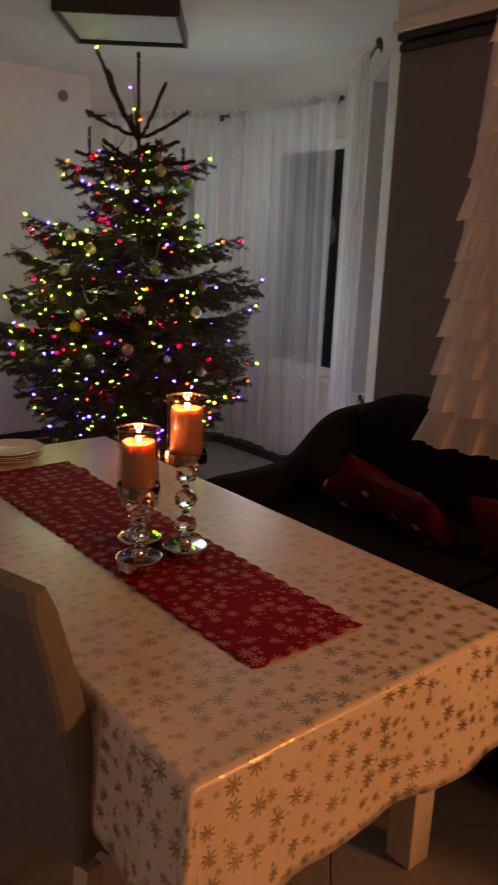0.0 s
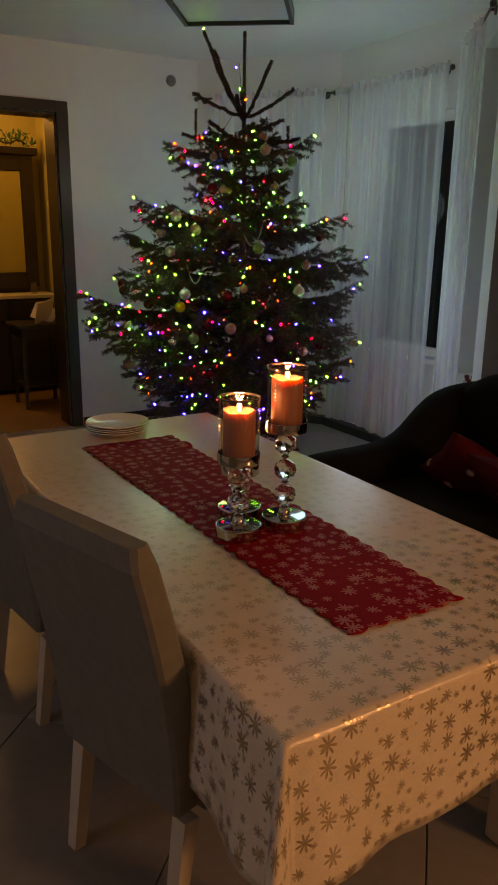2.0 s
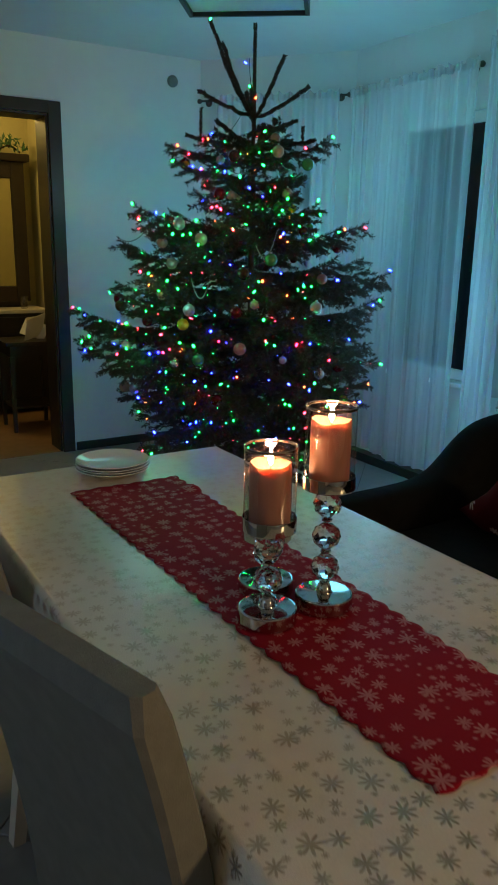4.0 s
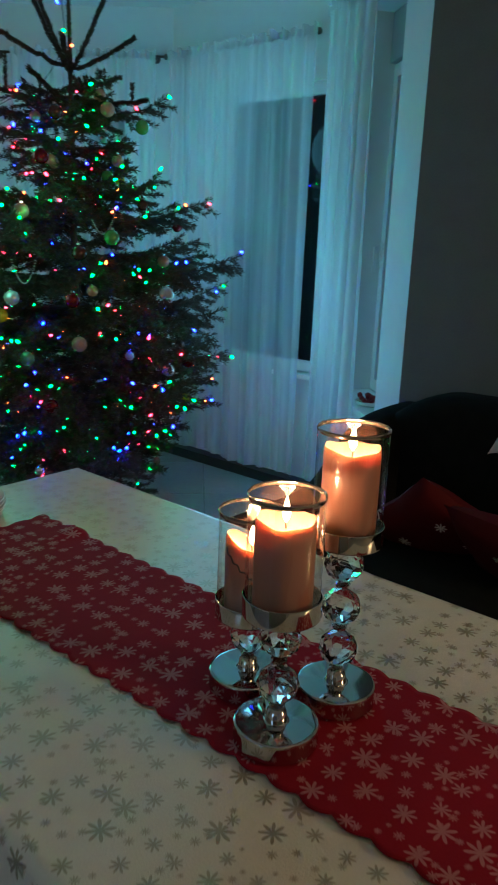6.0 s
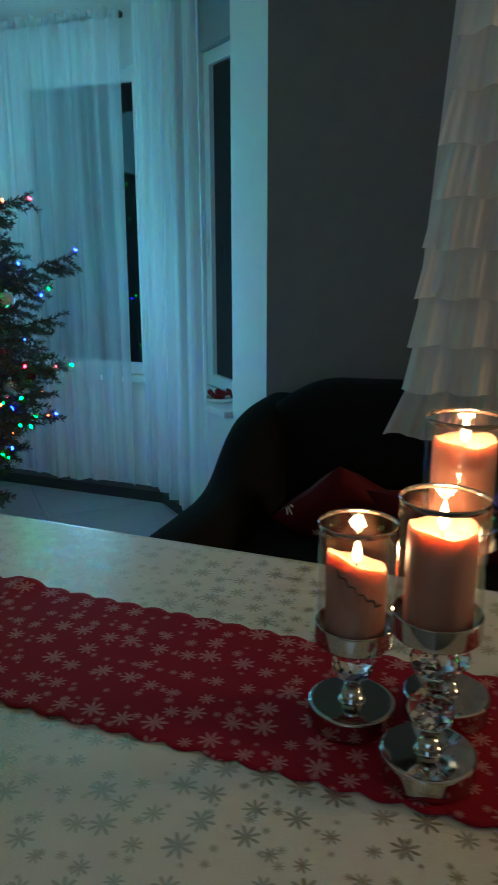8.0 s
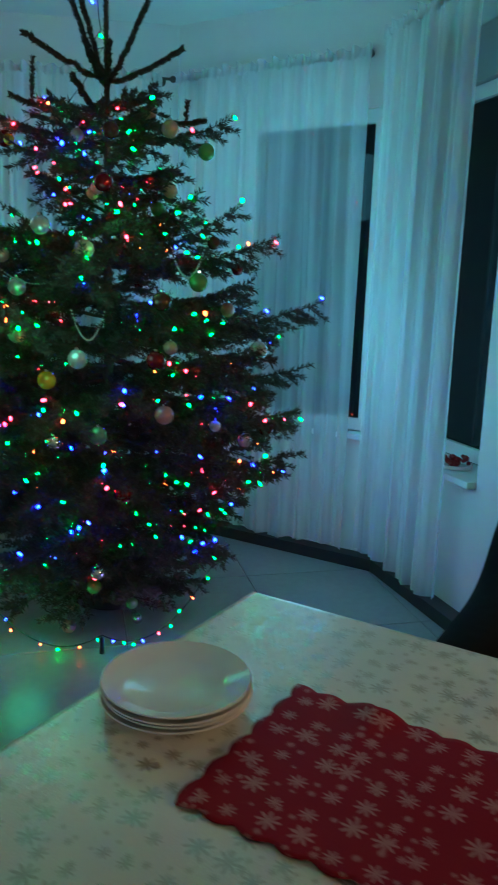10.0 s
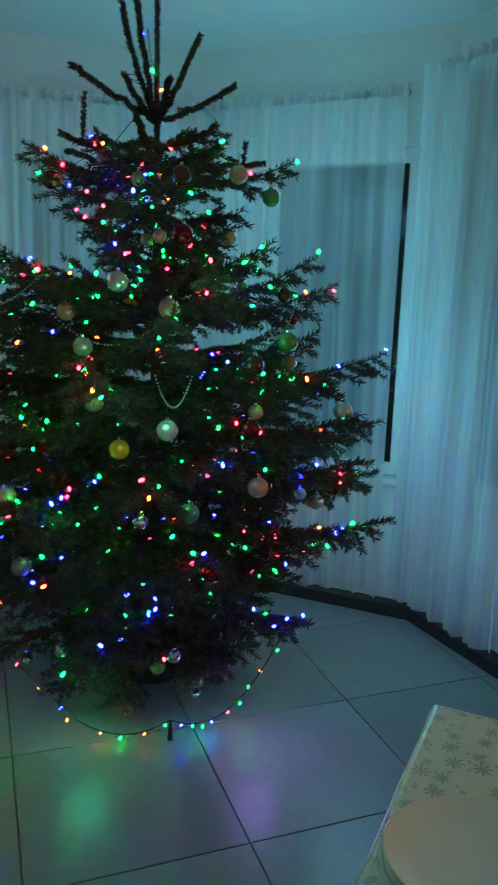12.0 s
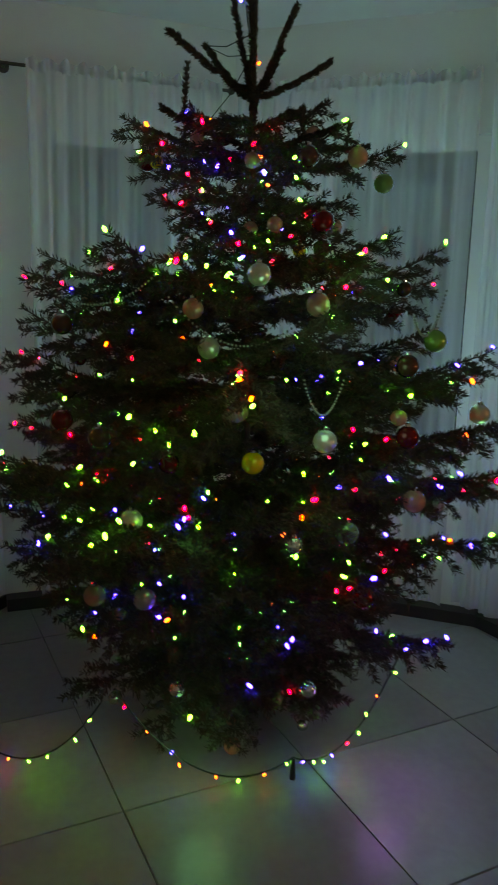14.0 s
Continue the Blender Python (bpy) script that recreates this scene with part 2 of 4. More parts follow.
def box(bm, x0, x1, y0, y1, z0, z1, m=None):
    vs = [bm.verts.new(v) for v in ((x0, y0, z0), (x1, y0, z0), (x1, y1, z0), (x0, y1, z0), (x0, y0, z1), (x1, y0, z1), (x1, y1, z1), (x0, y1, z1))]
    for f in ((0, 3, 2, 1), (4, 5, 6, 7), (0, 1, 5, 4), (1, 2, 6, 5), (2, 3, 7, 6), (3, 0, 4, 7)):
        bm.faces.new([vs[i] for i in f])
    if m is not None:
        bmesh.ops.transform(bm, matrix=m, verts=vs)
    return vs


def boxes(*rows):
    bm = bmesh.new()
    for r in rows:
        box(bm, *r)
    return bm


def lathe(profile, seg=32, cap=True):
    """A turned form from (radius, height) pairs, from below upwards."""
    bm = bmesh.new()
    rings = []
    for r, z in profile:
        rings.append([bm.verts.new((r * math.cos(2 * math.pi * i / seg), r * math.sin(2 * math.pi * i / seg), z)) for i in range(seg)])
    for a, b in zip(rings, rings[1:]):
        for i in range(seg):
            bm.faces.new((a[i], a[(i + 1) % seg], b[(i + 1) % seg], b[i]))
    if cap:
        bm.faces.new(rings[0][::-1])
        bm.faces.new(rings[-1])
    return bm


def tube(points, radius, seg=8, end=None):
    """A round bar along points, tapering to end."""
    pts = [Vector(p) for p in points]
    bm = bmesh.new()
    rings = []
    for i, p in enumerate(pts):
        d = (pts[min(i + 1, len(pts) - 1)] - pts[max(i - 1, 0)]).normalized()
        u = d.orthogonal().normalized() if i == 0 else (u - d * u.dot(d)).normalized()
        w = d.cross(u)
        r = radius if end is None else radius + (end - radius) * i / (len(pts) - 1)
        rings.append([bm.verts.new(p + (u * math.cos(2 * math.pi * k / seg) + w * math.sin(2 * math.pi * k / seg)) * r) for k in range(seg)])
    for a, b in zip(rings, rings[1:]):
        for k in range(seg):
            bm.faces.new((a[k], a[(k + 1) % seg], b[(k + 1) % seg], b[k]))
    bm.faces.new(rings[0][::-1])
    bm.faces.new(rings[-1])
    return bm


def wall_run(name, a, b, height, thick, mat, label, holes=(), low=0.0):
    """A wall from a to b with its face on that line and its thickness to the right of the way; holes are (s0, s1, z0, z1)."""
    ax, ay = a
    length = math.hypot(b[0] - ax, b[1] - ay)
    turn = math.degrees(math.atan2(b[1] - ay, b[0] - ax))
    bm = bmesh.new()
    cuts = sorted(holes)
    s = 0.0
    for s0, s1, z0, z1 in cuts:
        box(bm, s, s0, -thick, 0, low, height)
        if z0 > low:
            box(bm, s0, s1, -thick, 0, low, z0)
        if z1 < height:
            box(bm, s0, s1, -thick, 0, z1, height)
        s = s1
    box(bm, s, length, -thick, 0, low, height)
    ob = part(name, bm, mat)
    ob.matrix_basis = pose(ax, ay, 0, 0, 0, turn)
    return tagged(ob, label, "wall", kind="structure")


# ---- the room ----
H = 2.915
BAY = [(2.53, 1.86), (3.235, 2.70), (3.235, 4.12), (2.47, 5.05)]
fl = part("floor", boxes((-2.7, 3.6, -3.3, 5.3, -0.12, -0.006), (-1.2, 2.4, 5.3, 7.3, -0.12, -0.006)), GROUT)
tagged(fl, "grey stone-look floor tiles laid diagonally with dark joints", "floor", kind="structure")
ce = part("ceiling", boxes((-2.7, 3.6, -3.3, 5.3, H, H + 0.12), (-1.2, 2.4, 5.3, 7.3, H - 0.05, H + 0.12)), CEIL)
tagged(ce, "plain white painted ceiling", "ceiling", kind="structure")
wall_run("wall_north", BAY[3], (-2.6, 5.05), H, 0.25, WALL, "white painted wall beside the bay with a doorway", [(1.20, 2.23, 0.0, 2.43)])
wall_run("wall_west", (-2.6, 5.05), (-2.6, -3.2), H, 0.2, WALL, "plain white painted wall")
wall_run("wall_south", (-2.6, -3.2), (2.53, -3.2), H, 0.2, WALL, "plain white painted wall")
wall_run("wall_east", (2.53, -3.2), BAY[0], H, 0.12, DARKWALL, "dark grey painted wall behind the sofa")
wall_run("wall_bay_right", BAY[0], BAY[1], H, 0.30, WALL, "white angled bay wall with a window beside the sofa", [(0.33, 1.03, 0.65, 2.68)])
wall_run("wall_bay_middle", BAY[1], BAY[2], H, 0.28, WALL, "white middle bay wall with a window behind voile", [(0.145, 0.965, 0.70, 2.38)])
wall_run("wall_bay_left", BAY[2], BAY[3], H, 0.28, WALL, "white angled bay wall with a window behind the tree", [(0.26, 0.98, 0.70, 2.38)])

# ---- the table ----
TX, TY, TZ = 1.03, 2.21, 0.75


def dining_table():
    t = thing("dining_table", (TX / 2, TY / 2, 0), "cream-painted wooden dining table under a patterned cloth", "table")
    part("tabletop", boxes((-TX / 2 + 0.01, TX / 2 - 0.01, -TY / 2 + 0.01, TY / 2 - 0.01, 0.712, 0.742)), CREAM, t, bevel=0.004)
    part("apron", boxes((-0.35, 0.35, -0.97, -0.945, 0.62, 0.712), (-0.35, 0.35, 0.945, 0.97, 0.62, 0.712), (-0.36, -0.335, -0.945, 0.945, 0.62, 0.712), (0.335, 0.36, -0.945, 0.945, 0.62, 0.712)), CREAM, t)
    for sx in (-1, 1):
        for sy in (-1, 1):
            x, y = sx * 0.345, sy * 0.955
            part("leg", boxes((x - 0.042, x + 0.042, y - 0.042, y + 0.042, 0, 0.712)), CREAM, t, bevel=0.004)


def tablecloth():
    """A cloth that lies on the top and falls over all four edges, with a scalloped hem and loose corners."""
    drop = 0.31
    us = np.concatenate([np.linspace(-drop, -0.03, 12), np.linspace(-0.02, 0.02, 5), np.linspace(0.04, TX - 0.04, 24), np.linspace(TX - 0.02, TX + 0.02, 5), np.linspace(TX + 0.03, TX + drop, 12)])
    vs = np.concatenate([np.linspace(-drop, -0.03, 12), np.linspace(-0.02, 0.02, 5), np.linspace(0.04, TY - 0.04, 80), np.linspace(TY - 0.02, TY + 0.02, 5), np.linspace(TY + 0.03, TY + drop, 12)])

    def over(a, size):
        return (a if a < 0 else (a - size if a > size else 0.0))

    verts, uvs = [], []
    for v in vs:
        for u in us:
            ou, ov = over(u, TX), over(v, TY)
            du, dv = abs(ou), abs(ov)
            scal = 0.006 * abs(math.sin(math.pi * (v if du > dv else u) / 0.055))
            k = 1.0 + (0.02 - scal) / drop
            du, dv = du * k, dv * k
            x, y = min(max(u, 0), TX), min(max(v, 0), TY)
            d = math.hypot(du, dv)
            hang = max(du, dv) + 0.42 * min(du, dv)
            r = 0.010
            out = r * (1 - math.exp(-hang / r)) if hang else 0.0
            wave = 0.014 * hang / drop * (math.sin(v * 9.0 + 0.6) + 0.6 * math.sin(v * 21)) if du >= dv else 0.014 * hang / drop * (math.sin(u * 8.0 + 1.0) + 0.6 * math.sin(u * 19))
            lean = 0.05 * hang
            if d:
                # towards a corner the two drops merge into one rounded fold
                spread = min(du, dv) * 0.42
                cx, cy = du / d, dv / d
                fold = out + lean + wave * abs(cx * cx - cy * cy) + spread
                x += math.copysign(fold * cx, ou)
                y += math.copysign(fold * cy, ov)
            z = TZ - max(0.0, hang - 0.35 * out)
            if not hang:
                z += 0.0012 * math.sin(v * 7.1) * math.sin(u * 6.3) + 0.0022 * math.exp(-((v - 1.06) / 0.006) ** 2) + 0.0018 * math.exp(-((u - 0.20) / 0.006) ** 2) + 0.0018 * math.exp(-((v - 1.72) / 0.006) ** 2)
            verts.append((x, y, z))
            uvs.append((u + 1, v + 1))
    n = len(us)
    faces = [(j * n + i, j * n + i + 1, (j + 1) * n + i + 1, (j + 1) * n + i) for j in range(len(vs) - 1) for i in range(n - 1)]
    ob = raw("tablecloth", verts, faces, CLOTH, uvs=uvs)
    sol = ob.modifiers.new("thick", "SOLIDIFY")
    sol.thickness, sol.offset = 0.0012, -1
    return tagged(ob, "cream tablecloth with metallic snowflakes and a scalloped hem", "tablecloth")


def table_runner():
    """A long strip with scalloped edges that lies on the cloth."""
    x0, x1, y0, y1 = 0.320, 0.660, 0.218, 1.900
    nv, nu = 300, 36
    verts, uvs = [], []
    for j in range(nv + 1):
        q = j / nv
        for i in range(nu + 1):
            p = i / nu
            y = y0 + (y1 - y0) * q
            s = 0.011 * abs(math.sin(math.pi * y / 0.060)) - 0.004
            e = 0.011 * abs(math.sin(math.pi * (p * (x1 - x0)) / 0.060)) - 0.004
            xx = x0 - 0.020 * q - s + (x1 + 0.048 * q - x0 + 2 * s) * p
            yy = y + (e * (2 * q - 1) if q in (0.0, 1.0) else 0)
            z = TZ + 0.0048 + 0.0012 * math.sin(y * 11) * math.sin(p * 7)
            z += 0.014 * math.exp(-((y - 1.74) / 0.035) ** 2) * p ** 6
            verts.append((xx, yy, z))
            uvs.append((xx, yy))
    n = nu + 1
    faces = [(j * n + i, j * n + i + 1, (j + 1) * n + i + 1, (j + 1) * n + i) for j in range(nv) for i in range(nu)]
    ob = raw("table_runner", verts, faces, RED, uvs=uvs)
    sol = ob.modifiers.new("thick", "SOLIDIFY")
    sol.thickness, sol.offset = 0.0016, -1
    return tagged(ob, "red table runner with pale snowflakes and scalloped edges", "table runner")


dining_table()
tablecloth()
table_runner()


def candle_holder(place, balls, stem, burnt, label, turn, slant=0.0):
    """Chrome foot, crystal balls on a thin stem, a chrome cup with a glass cylinder, a pillar candle and its flame."""
    h = thing("candle_holder", place, label, "candle holder", "candle holders on the runner", turn)
    part("foot", lathe([(0.064, 0), (0.067, 0.001), (0.0675, 0.002), (0.0675, 0.0035), (0.0675, 0.0280), (0.0675, 0.0295), (0.0668, 0.0318), (0.0650, 0.0330), (0.0632, 0.0334), (0.0612, 0.0335), (0.0215, 0.0337), (0.0200, 0.0338), (0.0180, 0.0352), (0.0175, 0.040), (0.015, 0.052), (0.008, 0.058), (0.006, 0.060)], 48), CHROME, h, "mirror-bright chrome foot", True)
    z = 0.054
    each = (stem - 0.034) / balls
    r = min(0.034, each * 0.47)
    for k in range(balls):
        bm = lathe([(0.006, z), (0.012, z + 0.003), (0.013, z + 0.007), (0.006, z + 0.011)], 20)
        part("collar", bm, CHROME, h, "", True)
        bm = bmesh.new()
        bmesh.ops.create_icosphere(bm, subdivisions=2, radius=r)
        bmesh.ops.transform(bm, matrix=Matrix.Translation((0, 0, z + each * 0.56)) @ Matrix.Diagonal((1, 1, 0.92, 1)), verts=bm.verts)
        part("crystal_ball", bm, CRYSTAL, h, "faceted clear crystal ball")
        z += each
    cup = z + 0.005
    part("cup", lathe([(0.006, z - 0.004), (0.016, z + 0.002), (0.018, cup - 0.001), (0.057, cup), (0.0590, cup + 0.0004), (0.0600, cup + 0.0014), (0.0602, cup + 0.003), (0.0602, cup + 0.030), (0.0600, cup + 0.0315), (0.0590, cup + 0.032), (0.0584, cup + 0.0312), (0.0580, cup + 0.028), (0.0580, cup + 0.011), (0.057, cup + 0.0098), (0.02, cup + 0.009)], 48), CHROME, h, "chrome cup", True)
    g0, g1 = cup + 0.0105, cup + 0.190
    part("glass_cylinder", lathe([(0.0572, g0), (0.0572, g1)], 56, False), GLASS, h, "clear glass cylinder", True)
    part("glass_rim", lathe([(0.0572, g1 - 0.006), (0.0582, g1 - 0.004), (0.0584, g1), (0.0572, g1 + 0.0015), (0.0558, g1), (0.0558, g1 - 0.004), (0.0572, g1 - 0.006)], 56, False), RIM, h, "smoky metallic rim", True)
    top = g0 + burnt
    prof = [(0.044, g0 + 0.0005), (0.0455, g0 + 0.003), (0.0455, top - 0.008), (0.0435, top), (0.040, top - 0.002), (0.030, top - 0.012), (0.012, top - 0.016), (0.002, top - 0.017)]
    bm = lathe(prof, 40)
    for v in bm.verts:
        a = math.atan2(v.co.y, v.co.x)
        if v.co.z > top - 0.011:
            v.co.z += 0.0025 * math.sin(a * 2 + turn) + 0.0015 * math.sin(a * 5)
        if v.co.z > g0 + 0.04:
            v.co.z += slant * v.co.x / 0.045
        v.co.x *= 1 + 0.015 * math.sin(a * 3 + v.co.z * 40)
    candle = part("pillar_candle", bm, WAX, h, "half-burnt pillar candle of rose-brown wax", True)
    f0 = top - 0.016
    if slant:
        rim = [(0.0462 * math.cos(radians(a)), 0.0462 * math.sin(radians(a)), top - 0.006 - 0.00062 * (a - 15) - 0.004 * math.sin(a * 0.35)) for a in range(105, 14, -6)]
        part("burnt_edge", tube(rim, 0.0022, 6, 0.0012), BLACK, candle, "charred black edge of the melted side")
    part("wick", tube([(0, 0, f0), (0.001, 0, f0 + 0.008), (0.003, 0.001, f0 + 0.013)], 0.0012, 6), BLACK, candle)
    part("flame", lathe([(0.0005, f0 + 0.010), (0.0050, f0 + 0.017), (0.0066, f0 + 0.024), (0.0050, f0 + 0.034), (0.0020, f0 + 0.044), (0.0003, f0 + 0.050)], 16), FLAME, candle, "candle flame", True)
    lamp("candle_light", (place[0], place[1], place[2] + f0 + 0.030), CANDLE, (1.0, 0.60, 0.29), 0.012)
    return h


CANDLE = 2.1
WAX = material("wax", (0.40, 0.18, 0.13), 0.45, 0, 40, 0.06, 0.03)
WAX.node_tree.nodes["Principled BSDF"].inputs["Subsurface Weight"].default_value = 0.45
WAX.node_tree.nodes["Principled BSDF"].inputs["Subsurface Radius"].default_value = (0.05, 0.026, 0.016)
WAX.node_tree.nodes["Principled BSDF"].inputs["Subsurface Scale"].default_value = 0.9
FLAME = glow("flame", (1.0, 0.66, 0.28), 30.0)
FOOT = TZ + 0.0075
candle_holder((0.543, 0.815, FOOT), 3, 0.265, 0.148, "tall candle holder of crystal balls with a lit candle", 10)
candle_holder((0.388, 0.820, FOOT), 2, 0.192, 0.142, "middle-sized crystal candle holder with a lit candle", 75)
candle_holder((0.468, 0.950, FOOT), 1, 0.112, 0.122, "low crystal candle holder with a half-melted lit candle", 140, 0.016)


def plate(z, k):
    p = lathe([(0.045, 0.0), (0.085, 0.001), (0.100, 0.006), (0.132, 0.020), (0.1345, 0.0215), (0.133, 0.0235), (0.100, 0.010), (0.086, 0.005), (0.02, 0.004)], 64)
    ob = part("dinner_plate", p, PORCELAIN, smooth=True)
    ob.matrix_basis = pose(0.51 + 0.003 * math.sin(k * 2.1), 2.055 + 0.003 * math.cos(k * 1.7), z, 0, 0, k * 40)
    return tagged(ob, "white porcelain dinner plate in a stack on the tablecloth", "plate", "stack of plates")


for k in range(4):
    plate(TZ + 0.006 + 0.0095 * k, k)


def dining_chair(place, turn):
    """An upholstered chair: a padded back that leans, a thick seat and four square legs; it faces local +x."""
    c = thing("dining_chair", place, "grey upholstered dining chair with pale wooden legs pushed under the table", "chair", "chairs at the table", turn)
    bm = bmesh.new()
    nz = 14
    rings = []
    for j in range(nz + 1):
        q = j / nz
        z = 0.35 + 0.67 * q
        off = -0.02 - 0.13 * q ** 1.5
        t = 0.085 - 0.020 * q
        w = 0.222 + 0.008 * math.sin(q * 3)
        edge = 0.010
        if j == nz:
            w, t, edge = w - 0.012, t - 0.02, 0.012
        sec = [(-t + edge, -w), (-edge, -w), (0, -w + edge), (0, w - edge), (-edge, w), (-t + edge, w), (-t, w - edge), (-t, -w + edge)]
        rings.append([bm.verts.new((off + x, y, z)) for x, y in sec])
    for a, b in zip(rings, rings[1:]):
        for i in range(8):
            bm.faces.new((a[i], a[(i + 1) % 8], b[(i + 1) % 8], b[i]))
    bm.faces.new(rings[0][::-1])
    bm.faces.new(rings[-1])
    part("backrest", bm, LEATHER, c, "padded back in grey cloth", False)
    part("seat", boxes((-0.02, 0.44, -0.228, 0.228, 0.31, 0.475)), LEATHER, c, "thick padded seat", True, 0.018)
    for y in (-0.195, 0.195):
        part("leg", tube([(-0.055, y, 0.31), (-0.10, y, 0.0)], 0.031, 4, 0.024), CREAM, c, "pale wooden leg")
        part("leg", tube([(0.40, y, 0.315), (0.41, y, 0.0)], 0.031, 4, 0.026), CREAM, c, "pale wooden leg")
    return c


first = dining_chair((-0.015, 0.57, 0), 16)
copy_thing(first, pose(-0.02, 1.50, 0, 0, 0, 8))

# ---- windows, voile, sofa side ----


def window(name, a, b, s0, s1, z0, z1, depth, handle):
    """A white frame with a sash round a dark pane, set back in its opening; local x along the wall, y into the room."""
    turn = math.degrees(math.atan2(b[1] - a[1], b[0] - a[0]))
    w = thing(name, (a[0], a[1], 0), "white window with a dark night pane", "window", turn=turn, kind="structure")
    f, y0, y1 = 0.065, -depth - 0.07, -depth
    part("window_frame", boxes((s0, s0 + f, y0, y1, z0, z1), (s1 - f, s1, y0, y1, z0, z1), (s0 + f, s1 - f, y0, y1, z0, z0 + f), (s0 + f, s1 - f, y0, y1, z1 - f, z1)), WHITEPVC, w, "white plastic frame")
    part("pane", boxes((s0 + f, s1 - f, y0 + 0.02, y1 - 0.025, z0 + f, z1 - f)), NIGHT, w, "dark reflecting glass at night")
    part("window_sill", boxes((s0 + 0.004, s1 - 0.004, -depth, 0.045, z0 - 0.035, z0 - 0.004)), WHITEPVC, w, "white sill", bevel=0.004)
    if handle:
        x = s1 - f * 0.5
        bm = boxes((x - 0.012, x + 0.012, y1, y1 + 0.012, 1.42, 1.52), (x - 0.009, x + 0.009, y1 + 0.012, y1 + 0.045, 1.475, 1.495), (x - 0.009, x + 0.009, y1 + 0.033, y1 + 0.050, 1.36, 1.495))
        part("handle", bm, WHITEPVC, w, "white handle")
    return w


window("window_1", BAY[0], BAY[1], 0.33, 1.03, 0.69, 2.43, 0.20, True)
window("window_2", BAY[1], BAY[2], 0.145, 0.965, 0.735, 2.38, 0.04, False)
window("window_3", BAY[2], BAY[3], 0.26, 0.98, 0.735, 2.38, 0.04, False)
box1 = thing("shutter_box", (BAY[0][0], BAY[0][1], 0), "grey roller shutter box above the window", "shutter", turn=math.degrees(math.atan2(0.84, 0.705)))
part("cover", boxes((0.335, 1.025, -0.27, -0.17, 2.435, 2.675)), material("shutter_grey", (0.34, 0.35, 0.36), 0.5, 0, 30, 0.05, 0.02), box1, bevel=0.004)


def pleats(s, k):
    return 0.022 * math.sin(s * 46 + k) + 0.012 * math.sin(s * 93 + 2.1 * k) + 0.006 * math.sin(s * 171 + k)


def voile_curtain(a, b, z0, z1, k, label, sag=0.0):
    """A hanging length of sheer cloth in soft pleats, with a ruffled heading."""
    c = thing("voile_curtain", (a[0], a[1], 0), label, "curtain", "voile curtains in the bay", math.degrees(math.atan2(b[1] - a[1], b[0] - a[0])))
    length = math.hypot(b[0] - a[0], b[1] - a[1])
    nx, nz = int(length * 110), 26
    verts = []
    for j in range(nz + 1):
        q = j / nz
        for i in range(nx + 1):
            s = length * i / nx
            grow = 0.45 + 0.55 * q
            low = z0 + 0.012 * math.sin(s * 9 + k) + sag * (s / length)
            z = z1 + (low - z1) * q
            x = s + 0.010 * math.sin(s * 31 + k) * q
            verts.append((x, 0.030 + pleats(s + 0.02 * q * math.sin(s * 5 + k), k) * grow, z))
    n = nx + 1
    faces = [(j * n + i, j * n + i + 1, (j + 1) * n + i + 1, (j + 1) * n + i) for j in range(nz) for i in range(nx)]
    raw("cloth", verts, faces, VOILE, c, "sheer white voile")
    verts = []
    for j in range(5):
        q = j / 4
        for i in range(nx + 1):
            s = length * i / nx
            verts.append((s, 0.030 + 0.018 * math.sin(s * 140 + k) * (0.3 + abs(q - 0.4)) + 0.010 * math.sin(s * 61), z1 - 0.01 + (0.055 + 0.012 * math.sin(s * 83 + k)) * q))
    faces = [(j * n + i, j * n + i + 1, (j + 1) * n + i + 1, (j + 1) * n + i) for j in range(4) for i in range(nx)]
    raw("heading", verts, faces, VOILE, c, "ruffled heading")
    return c


voile_curtain((3.195, 2.905), (3.195, 4.08), 0.085, 2.60, 0.4, "sheer white voile curtain across the middle window")
voile_curtain((3.130, 4.16), (2.535, 4.88), 0.085, 2.60, 1.9, "sheer white voile curtain behind the tree")
voile_curtain((2.765, 2.245), (3.210, 2.835), 0.10, 2.68, 3.1, "sheer white voile curtain drawn aside from the angled window")


def curtain_rod(a, b, z, wall, label):
    """A dark round rod on two brackets, with knobs at its ends."""
    r = thing("curtain_rod", (0, 0, 0), label, "curtain rod", "curtain rods in the bay")
    pa, pb = Vector((*a, z)), Vector((*b, z))
    d = (pb - pa).normalized()
    part("rod", tube([pa, pb], 0.008, 12), RODMETAL, r, smooth=True)
    for p, o in ((pa, -1), (pb, 1)):
        bm = bmesh.new()
        bmesh.ops.create_uvsphere(bm, u_segments=14, v_segments=8, radius=0.019)
        bmesh.ops.translate(bm, vec=p + d * 0.016 * o, verts=bm.verts)
        part("finial", bm, RODMETAL, r, "dark round knob", True)
        q = p - d * 0.05 * o
        out = Vector((wall[0], wall[1], 0))
        bm = tube([q + Vector((0, 0, -0.012)), q + out * 0.026 + Vector((0, 0, -0.012))], 0.008, 8)
        part("bracket", bm, RODMETAL, r, "", True)
        bm = lathe([(0.026, 0), (0.026, 0.008), (0.014, 0.012)], 18)
        bmesh.ops.transform(bm, matrix=Matrix.Translation(q + out * 0.028 + Vector((0, 0, -0.012))) @ out.to_track_quat("-Z", "Y").to_matrix().to_4x4(), verts=bm.verts)
        part("bracket_plate", bm, RODMETAL, r, "", True)
    return r


